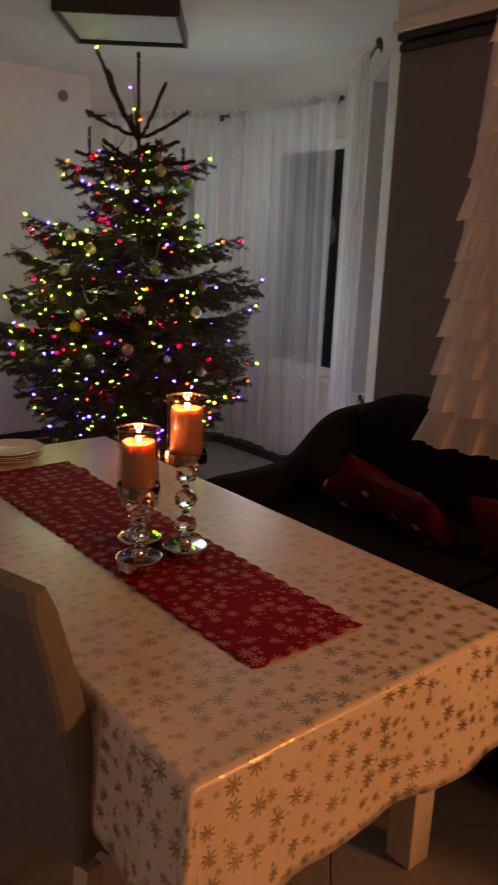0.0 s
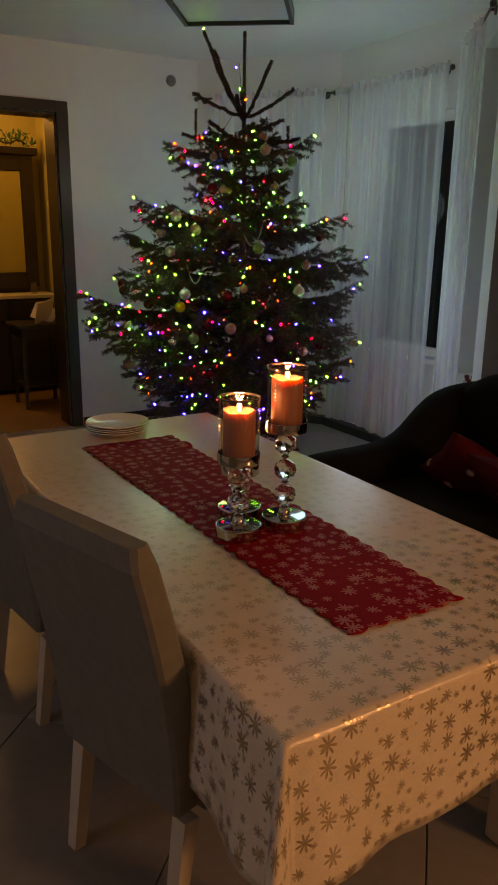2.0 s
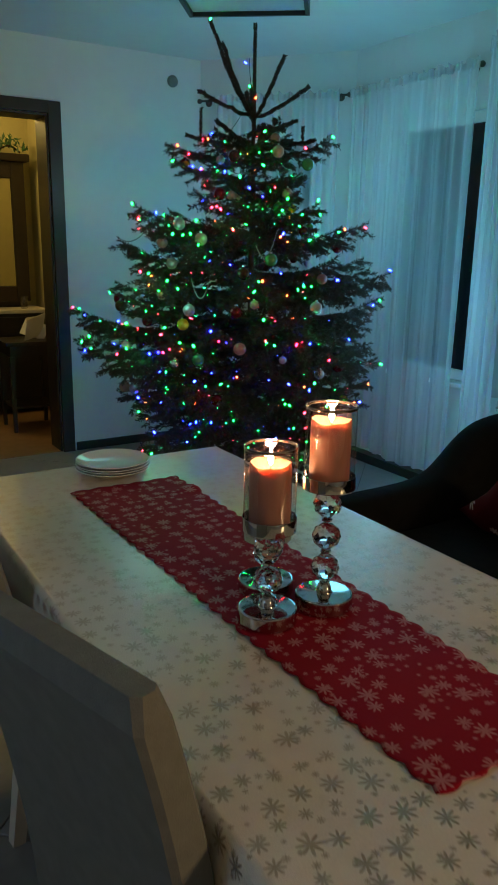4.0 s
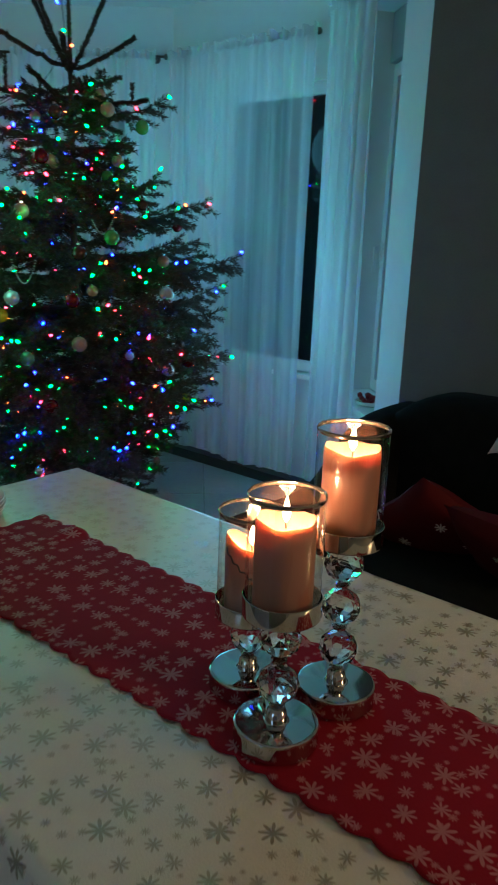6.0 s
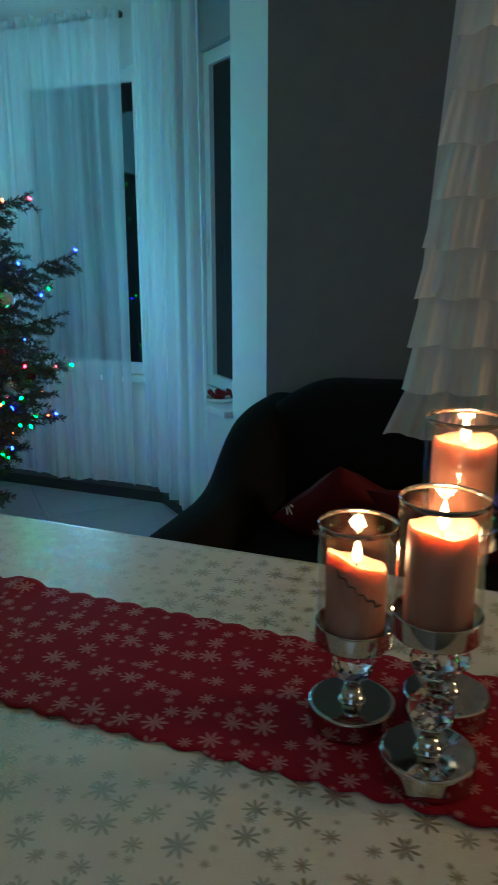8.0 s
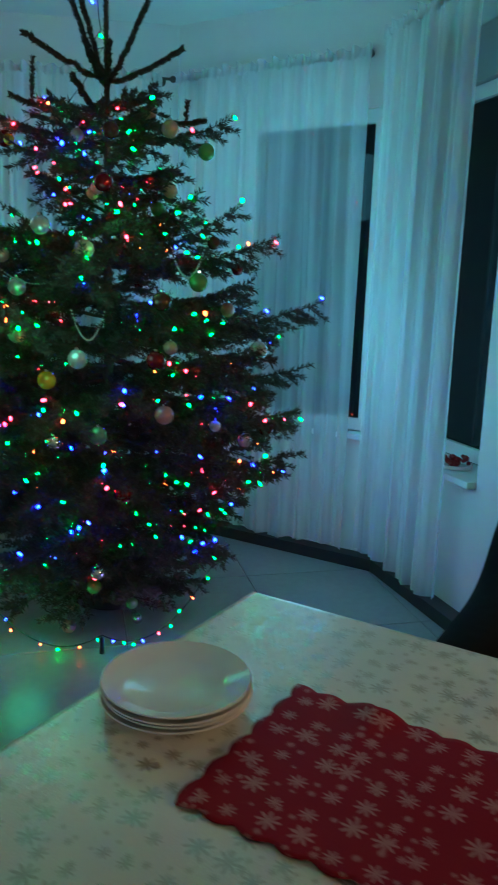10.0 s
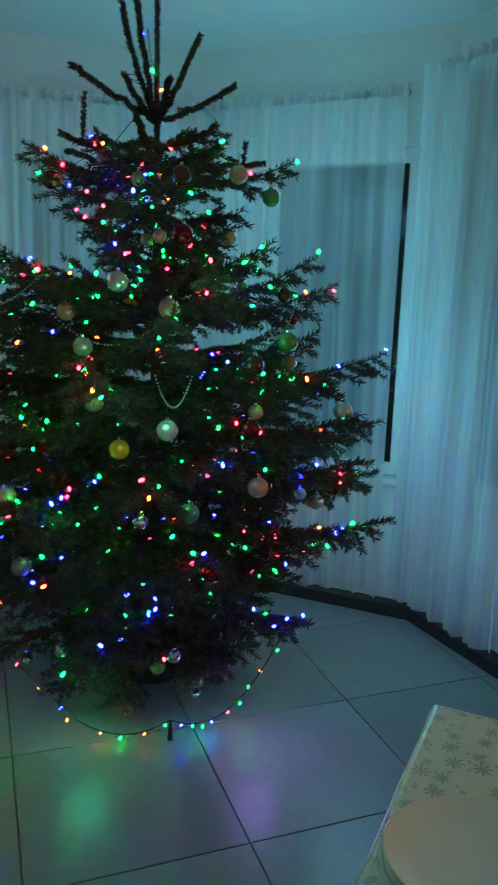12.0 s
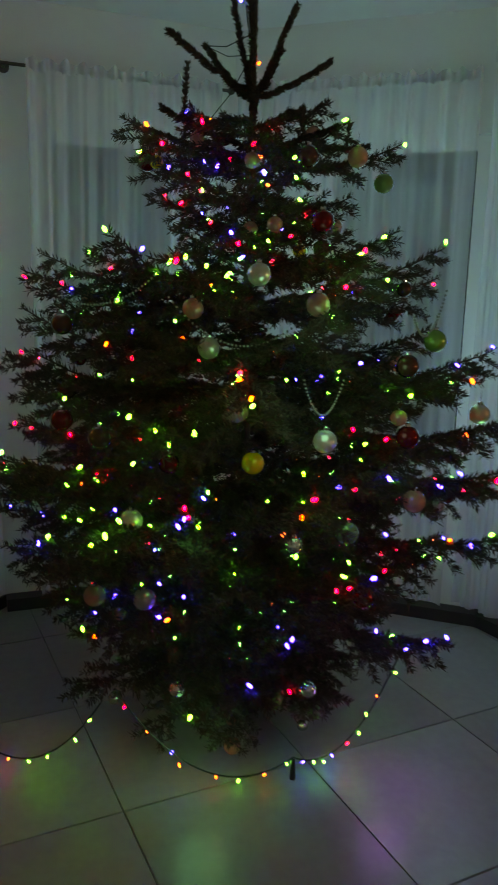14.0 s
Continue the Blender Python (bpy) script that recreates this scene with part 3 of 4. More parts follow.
curtain_rod((3.205, 2.945), (3.205, 4.06), 2.62, (1, 0), "dark metal curtain rod over the middle window")
curtain_rod((3.165, 4.13), (2.45, 4.995), 2.62, (0.772, 0.635), "dark metal curtain rod over the window behind the tree")
curtain_rod((2.58, 2.06), (3.12, 2.70), 2.705, (0.766, -0.643), "dark metal curtain rod over the angled window")


def skirting(a, b, deep):
    turn = math.degrees(math.atan2(b[1] - a[1], b[0] - a[0]))
    length = math.hypot(b[0] - a[0], b[1] - a[1])
    ob = part("baseboard", boxes((0.006, length - 0.006, 0.0005, deep, 0, 0.065)), SKIRT, bevel=0.003)
    ob.matrix_basis = pose(a[0], a[1], 0, 0, 0, turn)
    return tagged(ob, "low dark skirting board along the white wall", "skirting", kind="structure")


for k in range(3):
    skirting(BAY[k], BAY[k + 1], 0.09)
skirting(BAY[3], (1.37, 5.05), 0.016)

# sill things beside the sofa
sd = thing("sill_decoration", (2.955, 2.27, 0.687), "small red and white winter decoration on the window sill", "decoration", turn=53)
part("tray", lathe([(0.05, 0), (0.075, 0.004), (0.080, 0.022), (0.076, 0.022), (0.07, 0.007)], 24), PORCELAIN, sd, "", True)
bm = bmesh.new()
rng = random.Random(5)
for k in range(26):
    a, r = rng.uniform(0, 6.28), rng.uniform(0, 0.06)
    bmesh.ops.create_icosphere(bm, subdivisions=1, radius=rng.uniform(0.010, 0.020), matrix=Matrix.Translation((r * math.cos(a), r * math.sin(a), 0.02 + rng.uniform(0, 0.03))))
part("berries", bm, material("berry_red", (0.30, 0.01, 0.012), 0.4, 0, 40, 0.3, 0.05), sd, "dark red berries", True)


def loft(sections, smooth=True):
    """A skin over closed sections that have the same number of points, with ends closed."""
    bm = bmesh.new()
    rings = [[bm.verts.new(p) for p in s] for s in sections]
    n = len(rings[0])
    for a, b in zip(rings, rings[1:]):
        for i in range(n):
            bm.faces.new((a[i], a[(i + 1) % n], b[(i + 1) % n], b[i]))
    bm.faces.new(rings[0][::-1])
    bm.faces.new(rings[-1])
    return bm


def rounded(w0, w1, h0, h1, r, seg=5):
    """A rounded rectangle as (w, h) pairs."""
    out = []
    for cx, cy, a0 in ((w1 - r, h0 + r, -90), (w1 - r, h1 - r, 0), (w0 + r, h1 - r, 90), (w0 + r, h0 + r, 180)):
        for k in range(seg + 1):
            a = radians(a0 + 90 * k / seg)
            out.append((cx + r * math.cos(a), cy + r * math.sin(a)))
    return out


def sofa():
    s = thing("sofa", (2.0, 0.6, 0), "black fabric sofa with a rounded back and sweeping arms", "sofa")
    ys = np.linspace(-1.26, 1.24, 44)
    secs = []
    for y in ys:
        q = min(1.0, (1.24 - y) / 0.36, (y + 1.26) / 0.36)
        top = 0.70 + 0.255 * math.sin(max(q, 0.0) * math.pi / 2) ** 0.7 + 0.008 * math.sin(y * 5)
        secs.append([(x, y, z) for x, z in rounded(0.22, 0.50, 0.10, top, 0.09)])
    part("backrest", loft(secs), SOFA, s, "high rounded black back", True)
    for a, b in ((-1.10, -0.03), (-0.02, 1.06)):
        bm = loft([[(x, y, z) for x, z in rounded(-0.78 + e, 0.22, 0.26, 0.46 - e, 0.06)] for y, e in ((a, 0.03), (a + 0.03, 0.0), (b - 0.03, 0.0), (b, 0.03))])
        part("seat_cushion", bm, SOFA, s, "", True)
    part("base", boxes((-0.76, 0.45, -1.2, 1.15, 0.06, 0.27)), SOFA, s, bevel=0.02)
    for y0, y1 in ((-1.28, -1.10), (1.06, 1.27)):
        xs = np.linspace(-0.84, 0.50, 34)
        secs = []
        for x in xs:
            q = (x + 0.84) / 1.34
            top = 0.55 + 0.05 * math.sin(min(1, q / 0.2) * 1.57) + 0.25 * (1 / (1 + math.exp(-x * 14)))
            e = 0.05 * max(0.0, 1 - q / 0.06)
            secs.append([(x, y, z) for y, z in rounded(y0 + e, y1 - e, 0.06, top - e, 0.09)][::-1])
        part("armrest", loft(secs), SOFA, s, "sweeping black arm", True)
    for x in (-0.72, 0.42):
        for y in (-1.15, 1.10):
            part("foot", tube([(x, y, 0.07), (x, y, 0)], 0.025, 10, 0.02), DARKWOOD, s)
    return s


sofa()


def cushion(place, rx, ry, rz, size, turn=0):
    """A soft square cushion, thick in the middle, with pointed corners."""
    n = 18
    verts, uvs, faces = [], [], []
    for side in (1, -1):
        for j in range(n + 1):
            for i in range(n + 1):
                u, v = 2 * i / n - 1, 2 * j / n - 1
                bulge = ((1 - u * u) * (1 - v * v)) ** 0.42
                pin = 1 - 0.10 * (1 - abs(u)) * abs(v) ** 3 - 0.0
                pin2 = 1 - 0.10 * (1 - abs(v)) * abs(u) ** 3
                verts.append((u * size / 2 * pin2, v * size / 2 * pin, side * (0.075 * bulge + 0.004 * bulge * math.sin(7 * u + 5 * v))))
                uvs.append((u * size / 2 + side, v * size / 2))
    m = (n + 1) ** 2
    for j in range(n):
        for i in range(n):
            a = j * (n + 1) + i
            faces.append((a, a + 1, a + n + 2, a + n + 1))
            faces.append((m + a, m + a + n + 1, m + a + n + 2, m + a + 1))
    ob = raw("cushion", verts, faces, CUSHION, uvs=uvs)
    ob.matrix_basis = pose(*place, rx, ry, rz) @ pose(0, 0, 0, 0, 0, turn)
    return tagged(ob, "dark red cushion with pale snowflakes on the sofa", "cushion", "red cushions")


cushion((1.93, 1.34, 0.545), 0, 56, 20, 0.38, 38)
cushion((1.86, 0.98, 0.545), 0, 46, -10, 0.44)
cushion((1.92, 0.50, 0.57), 0, 58, 6, 0.43)


def ruffle_curtain():
    """A tiered voile curtain that hangs at the dark wall over the sofa's back: each tier is a gathered strip of its own."""
    c = thing("ruffle_curtain", (2.165, 1.18, 0), "white tiered ruffle curtain hanging over the sofa back", "curtain")
    tiers, step = 12, 0.165
    for k in range(tiers):
        zt = 0.985 + step * k
        edge = -0.13 * max(0.0, (zt - 0.9) / 1.3) ** 1.1
        n, m = 170, 9
        width = 0.85
        verts = []
        for j in range(m + 1):
            q = j / m
            for i in range(n + 1):
                s = i / n
                y = edge + 0.035 * q * (1 - s) ** 6 * (2.2 if k == 0 else 1.0) - width * s
                lift = 0.10 * s ** 2 if k == 0 else 0.05 * s ** 2
                amp = (0.005 + 0.013 * q)
                x = -0.012 - 0.030 * q + amp * (math.sin(s * 34 + k * 1.7) + 0.55 * math.sin(s * 71 + k * 2.9) + 0.3 * math.sin(s * 150 + k))
                z = zt - (step * 1.13) * q + lift + 0.006 * math.sin(s * 40 + k * 2) * q
                verts.append((x, y, z))
        w = n + 1
        faces = [(j * w + i, j * w + i + 1, (j + 1) * w + i + 1, (j + 1) * w + i) for j in range(m) for i in range(n)]
        tier = raw("ruffle_tier", verts, faces, RUFFLE, c, "gathered strip of white voile")
        hem = []
        for i in range(n + 1):
            hem.append(verts[m * w + i])
        part("hem", tube(hem[::2], 0.0022, 5), RUFFLE, tier, "", True)
    verts = []
    for j in range(2):
        for i in range(121):
            s = i / 120
            verts.append((0.010 + 0.012 * math.sin(s * 50), (-0.14 if j == 0 else 0.0) - 0.85 * s, 2.92 if j == 0 else 0.95))
    raw("lining", verts, [(i, i + 1, 122 + i, 121 + i) for i in range(120)], RUFFLE, c, "plain voile backing")
    return c


ruffle_curtain()
cr = thing("curtain_rail", (2.528, -0.4, 0), "dark double curtain rail along the top of the dark wall", "curtain rail")
part("upper_track", boxes((-0.055, -0.001, -2.7, 2.24, 2.655, 2.685)), BLACK, cr, bevel=0.003)
part("lower_track", boxes((-0.035, -0.001, -2.7, 2.24, 2.610, 2.642)), BLACK, cr, bevel=0.003)
co = part("cornice", boxes((2.455, 2.529, -3.1, 1.858, 2.692, 2.745), (2.485, 2.529, -3.1, 1.858, 2.745, 2.914)), WALL, bevel=0.004)
tagged(co, "white cornice above the dark wall", "cornice", kind="structure")

# ---- ceiling lamp, wall fixture ----
cl = thing("ceiling_lamp", (1.80, 3.33, H), "flat square ceiling lamp with a black frame, switched off", "ceiling lamp", turn=-38)
part("frame", boxes((-0.345, 0.345, -0.345, -0.32, -0.085, -0.001), (-0.345, 0.345, 0.32, 0.345, -0.085, -0.001), (-0.345, -0.32, -0.32, 0.32, -0.085, -0.001), (0.32, 0.345, -0.32, 0.32, -0.085, -0.001)), BLACK, cl, "black frame", bevel=0.003)
part("diffuser", boxes((-0.32, 0.32, -0.32, 0.32, -0.062, -0.002)), DIFFUSER, cl, "matt white diffuser")
ws = thing("wall_fixture", (2.23, 5.048, 2.742), "small dark round fixture high on the white wall", "wall fixture")
bm = lathe([(0.042, 0), (0.042, 0.010), (0.036, 0.018), (0.02, 0.024), (0.01, 0.025)], 24)
bmesh.ops.rotate(bm, cent=(0, 0, 0), matrix=Matrix.Rotation(radians(90), 3, "X"), verts=bm.verts)
part("cap", bm, material("fixture_grey", (0.22, 0.21, 0.20), 0.6, 0, 40, 0.3, 0.1), ws, "", True)

# ---- the doorway and the hall ----
dt = part("door_1", boxes((1.27, 1.36, 5.028, 5.058, 0, 2.51), (0.15, 0.24, 5.028, 5.058, 0, 2.51), (0.24, 1.27, 5.028, 5.058, 2.43, 2.51), (1.255, 1.27, 5.058, 5.30, 0, 2.43), (0.24, 0.255, 5.058, 5.30, 0, 2.43), (0.255, 1.255, 5.058, 5.30, 2.415, 2.43)), DARKWOOD, bevel=0.003)
tagged(dt, "open doorway with a dark brown wooden frame", "doorway", kind="structure")
OCHRE = material("hall_paint", (0.56, 0.50, 0.24), 0.6, 0, 90, 0.08, 0.1, spec=0.4)
for nm, row in (("wall_hall_back", (-1.1, 1.80, 7.05, 7.2, 0, H - 0.05)), ("wall_hall_right", (1.70, 1.80, 5.30, 7.05, 0, H - 0.05)), ("wall_hall_left", (-1.2, -1.1, 5.30, 7.05, 0, H - 0.05))):
    tagged(part(nm, boxes(row), OCHRE), "yellow painted hall wall in lamp light", "wall", kind="structure")
hf = part("hall_floor", boxes((-1.1, 1.70, 5.06, 7.05, -0.006, 0.002)), material("hall_floor_wood", (0.26, 0.15, 0.07), 0.4, 0, 12, 0.25, 0.05, 0.4))
tagged(hf, "warm brown hall floor", "floor", kind="structure")


def hutch():
    h = thing("hutch", (0.95, 6.80, 0), "dark wooden hutch with a yellowish glass door and a pale worktop", "cabinet")
    part("lower_body", boxes((-0.7, 0.68, -0.26, 0.22, 0.04, 0.93)), DARKWOOD, h, bevel=0.006)
    for x in (-0.46, 0.0, 0.45):
        part("door", boxes((x - 0.21, x + 0.21, -0.282, -0.262, 0.10, 0.70)), DARKWOOD, h, bevel=0.006)
        d = part("drawer", boxes((x - 0.21, x + 0.21, -0.282, -0.262, 0.73, 0.90)), DARKWOOD, h, bevel=0.006)
        part("knob", lathe([(0.006, 0), (0.014, 0.012), (0.010, 0.022)], 12), RODMETAL, d).matrix_basis = pose(x, -0.282, 0.815, 90)
    part("worktop", boxes((-0.73, 0.71, -0.30, 0.22, 0.932, 0.965)), CREAM, h, "pale worktop", bevel=0.005)
    part("upper_back", boxes((-0.66, 0.62, 0.021, 0.22, 1.021, 2.26)), DARKWOOD, h, bevel=0.004)
    for x0, x1 in ((-0.66, -0.58), (0.50, 0.62)):
        part("stile", boxes((x0, x1, -0.02, 0.02, 1.021, 2.26)), DARKWOOD, h, bevel=0.004)
    for z0, z1 in ((2.12, 2.26), (1.021, 1.16)):
        part("rail", boxes((-0.579, 0.499, -0.018, 0.019, z0, z1)), DARKWOOD, h, bevel=0.004)
    part("plinth", boxes((-0.64, 0.60, 0.04, 0.22, 0.966, 1.020)), DARKWOOD, h)
    part("glass_door", boxes((-0.575, 0.495, -0.006, 0.012, 1.165, 2.115)), material("amber_glass", (0.42, 0.36, 0.13), 0.25, 0, 8, 0.1, 0.02), h, "yellowish glass door")
    part("cornice", boxes((-0.72, 0.67, -0.06, 0.22, 2.262, 2.33)), DARKWOOD, h, bevel=0.015)
    return h


hutch()


def garland():
    g = thing("garland", (1.38, 6.80, 2.33), "dark trailing plant garland lying on top of the hutch", "plant")
    rng = random.Random(3)
    pts = [(-0.25 + 0.06 * i, -0.02 + 0.02 * math.sin(i), 0.012 + 0.05 * abs(math.sin(i * 0.9))) for i in range(8)]
    part("stem", tube(pts, 0.008, 6), BARK, g)
    bm = bmesh.new()
    for p in pts:
        for _ in range(16):
            c = Vector(p) + Vector((rng.uniform(-0.06, 0.06), rng.uniform(-0.04, 0.04), rng.uniform(0, 0.09)))
            m = Matrix.Translation(c) @ Euler((rng.uniform(0, 3), rng.uniform(0, 3), rng.uniform(0, 6))).to_matrix().to_4x4()
            vs = [bm.verts.new(m @ Vector(v)) for v in ((-0.03, 0, 0), (0, 0.012, 0.004), (0.03, 0, 0), (0, -0.012, 0.004))]
            bm.faces.new(vs)
    part("leaves", bm, NEEDLE, g, "dark green leaves")


garland()


def side_table():
    t = thing("side_table", (1.28, 5.98, 0), "small dark wooden side table standing in the hall", "table")
    part("tabletop", boxes((-0.22, 0.24, -0.22, 0.22, 0.735, 0.765)), DARKWOOD, t, bevel=0.005)
    part("apron", boxes((-0.18, 0.20, -0.18, 0.18, 0.64, 0.735)), DARKWOOD, t)
    for x in (-0.17, 0.19):
        for y in (-0.17, 0.17):
            part("leg", tube([(x, y, 0.64), (x, y, 0)], 0.028, 4, 0.020), DARKWOOD, t)
    part("shelf", boxes((-0.17, 0.19, -0.17, 0.17, 0.20, 0.22)), DARKWOOD, t)


side_table()
nap = thing("paper_napkins", (1.34, 5.95, 0.768), "folded white paper napkins on the side table", "napkins")
for k, (w, tz) in enumerate(((0.12, 35), (0.10, 55), (0.11, -40))):
    bm = bmesh.new()
    box(bm, -w, w, -0.002, 0.002, 0, 0.20 - 0.03 * k, pose(0, 0.03 * k, 0.01, 20 - 25 * k, 12 * k - 10, tz))
    part("napkin", bm, PORCELAIN, nap)
gl = part("drinking_glass", lathe([(0.028, 0), (0.030, 0.002), (0.036, 0.11), (0.0345, 0.11), (0.028, 0.006)], 24), GLASS, smooth=True)
gl.matrix_basis = pose(1.46, 6.62, 0.967)
tagged(gl, "empty drinking glass on the pale worktop", "glass")

# ---- the tree ----
TRUNK = Vector((2.06, 3.61, 0.0))
TOP = 2.75


class Strand:
    """Collects needles and wood of one branch in arrays."""

    def __init__(self):
        self.v, self.f, self.m, self.n = [], [], [], 0

    def put(self, verts, faces, slot):
        self.v.append(verts)
        self.f.extend([[i + self.n for i in q] for q in faces])
        self.m.extend([slot] * len(faces))
        self.n += len(verts)

    def stick(self, a, b, r0, r1):
        a, b = np.array(a), np.array(b)
        d = (b - a) / (np.linalg.norm(b - a) + 1e-9)
        u = np.cross(d, (0.3, 0.2, 0.93))
        u /= np.linalg.norm(u) + 1e-9
        w = np.cross(d, u)
        ring = [(u * math.cos(k * math.pi / 2) + w * math.sin(k * math.pi / 2)) for k in range(4)]
        verts = np.array([a + q * r0 for q in ring] + [b + q * r1 for q in ring])
        self.put(verts, [[k, (k + 1) % 4, 4 + (k + 1) % 4, 4 + k] for k in range(4)], 0)

    def needles(self, a, b, count, length, rng):
        a, b = np.array(a), np.array(b)
        d = (b - a) / (np.linalg.norm(b - a) + 1e-9)
        t = rng.random(count)[:, None]
        base = a + (b - a) * t
        side = rng.normal(size=(count, 3))
        side[:, 2] += 0.45
        side -= (side @ d)[:, None] * d
        side /= np.linalg.norm(side, axis=1)[:, None] + 1e-9
        way = side * 0.80 + d * 0.62
        ln = length * (0.7 + 0.5 * rng.random(count))[:, None]
        tip = base + way * ln
        across = np.cross(way, rng.normal(size=(count, 3)))
        across /= np.linalg.norm(across, axis=1)[:, None] + 1e-9
        wd = 0.0023
        mid = base + way * ln * 0.45
        verts = np.stack([base, mid + across * wd, tip, mid - across * wd], 1).reshape(-1, 3)
        self.put(verts, [[4 * i, 4 * i + 1, 4 * i + 2, 4 * i + 3] for i in range(count)], 1)

    def object(self, name, parent):
        return raw(name, np.concatenate(self.v).tolist(), self.f, [BARK, NEEDLE], parent, "", False)


tree = thing("christmas_tree", TRUNK, "tall dark green spruce christmas tree hung with baubles", "christmas tree")
part("trunk", tube([(0.004 * math.sin(i * 1.3), 0.004 * math.cos(i * 2.1), 0.05 + (TOP - 0.05) * i / 24) for i in range(25)], 0.034, 10, 0.006), BARK, tree, "brown trunk", True)
TIPS = []


def branch(z, turn, length, rise, droop, rng, dense=1.0):
    """One bough: a bent stem with side twigs that shorten towards the tip, clothed in needles."""
    s = Strand()
    az = radians(turn)
    out = np.array((math.cos(az), math.sin(az), 0.0))
    side = np.array((-math.sin(az), math.cos(az), 0.0))
    n = max(6, int(length / 0.055))
    sway = rng.normal() * 0.05
    stem = []
    for i in range(n + 1):
        q = i / n
        r = length * q
        zz = z + rise * length * q - droop * length * math.sin(q * math.pi * 0.85) + 0.16 * length * max(0.0, q - 0.72)
        stem.append(out * r + side * sway * r * q + np.array((0, 0, zz)) + rng.normal(size=3) * 0.003)
    for i in range(n):
        q = i / n
        s.stick(stem[i], stem[i + 1], 0.0065 * (1 - q) + 0.0022, 0.0065 * (1 - (i + 1) / n) + 0.002)
        s.needles(stem[i], stem[i + 1], int((34 if q > 0.2 else 16) * dense), 0.026, rng)
        if q < 0.14:
            continue
        for sg in (-1, 1):
            if rng.random() < 0.12:
                continue
            tl = (0.06 + 0.33 * length * (1 - q) ** 0.8 * min(1, q * 3.2)) * (0.7 + 0.5 * rng.random())
            way = out * 0.72 + side * sg * 0.62 + np.array((0, 0, -0.10 + 0.15 * rng.normal()))
            way /= np.linalg.norm(way)
            a = stem[i]
            b = a + way * tl
            b[2] -= 0.12 * tl
            s.stick(a, b, 0.0028, 0.0014)
            s.needles(a, b, int(tl * 860 * dense), 0.026, rng)
            k = int(tl / 0.075)
            for j in range(1, k):
                c = a + (b - a) * (j / k)
                for s2 in (-1, 1):
                    w2 = way * 0.72 + np.cross(way, (0, 0, 1)) * s2 * 0.6 + np.array((0, 0, -0.08 + 0.12 * rng.normal()))
                    e = c + w2 * (0.045 + 0.05 * rng.random())
                    s.stick(c, e, 0.0016, 0.001)
                    s.needles(c, e, int(42 * dense), 0.025, rng)
    TIPS.append([p + np.array(TRUNK) for p in stem[n // 3:]])
    return s.object("branch", tree)


rng = np.random.default_rng(11)
WHORLS = [
    (0.30, 11, 0.50, -0.20, 0.05), (0.42, 12, 0.68, -0.12, 0.06), (0.56, 13, 0.82, -0.04, 0.07), (0.70, 12, 0.92, 0.0, 0.07),
    (0.84, 12, 0.95, 0.03, 0.06), (0.98, 12, 0.97, 0.06, 0.06), (1.12, 12, 0.96, 0.09, 0.06), (1.26, 12, 0.92, 0.12, 0.05),
    (1.40, 11, 0.84, 0.16, 0.05), (1.54, 10, 0.73, 0.20, 0.04), (1.66, 8, 0.52, 0.22, 0.03), (1.78, 7, 0.40, 0.26, 0.02),
    (1.92, 6, 0.42, 0.10, 0.05), (0.25, 9, 0.46, -0.22, 0.03)]
spin = 20.0
for z, count, length, rise, droop in WHORLS:
    spin += 47
    for k in range(count):
        a = spin + 360 / count * k + rng.normal() * 7
        w = (a + 180) % 360 - 180
        d = 1.06 if 130 < (a % 360) < 215 else (0.80 if -62 < w < 35 else (0.92 if -95 < w < 60 else 1.0))
        branch(z + rng.normal() * 0.035, a, length * d * (0.82 + 0.30 * rng.random()), rise + rng.normal() * 0.05, droop, rng)
for k in range(22):
    branch(1.60 + 0.66 * k / 22, 137.5 * k + 40, 0.19 + 0.13 * rng.random(), 0.20 + 0.40 * rng.random(), 0.03, rng)


def shoot(base, turn, reach, tip, twigs=()):
    """A bare upright shoot of the crown, clothed in short needles; twigs are (share of its length, height)."""
    s = Strand()
    az = radians(turn)
    prev = np.array((0.0, 0.0, base))
    n = 12
    for i in range(n):
        q = (i + 1) / n
        r = reach * q ** 0.82
        p = np.array((math.cos(az) * r, math.sin(az) * r, base + (tip - base) * q ** 1.12)) + rng.normal(size=3) * 0.003
        s.stick(prev, p, 0.0070 - 0.003 * q, 0.0067 - 0.003 * q)
        s.needles(prev, p, 130, 0.019, rng)
        for share, up in twigs:
            if abs(share - q) < 0.5 / n:
                e = p + np.array((0.02 * rng.normal(), 0.02 * rng.normal(), up))
                s.stick(p, e, 0.004, 0.003)
                s.needles(p, e, int(abs(up) * 1400) + 20, 0.018, rng)
        prev = p
    TIPS.append([prev + np.array(TRUNK)])
    s.object("branch", tree)


for row in ((2.30, 178, 0.29, 2.78), (2.31, 196, 0.27, 2.65), (2.31, -40, 0.17, 2.63), (2.30, -42, 0.32, 2.46), (2.31, 143, 0.33, 2.45), (2.29, 62, 0.26, 2.52),
            (2.28, 225, 0.20, 2.40), (2.13, 153, 0.40, 2.19, ((0.72, 0.17),)), (2.12, -65, 0.42, 2.15, ((0.76, 0.09),)), (2.12, 20, 0.40, 2.22),
            (2.11, 250, 0.36, 2.16, ((0.6, 0.08),)), (2.14, 200, 0.34, 2.24), (2.10, 95, 0.40, 2.20, ((0.6, 0.10),)), (2.20, -20, 0.26, 2.30)):
    shoot(*row)
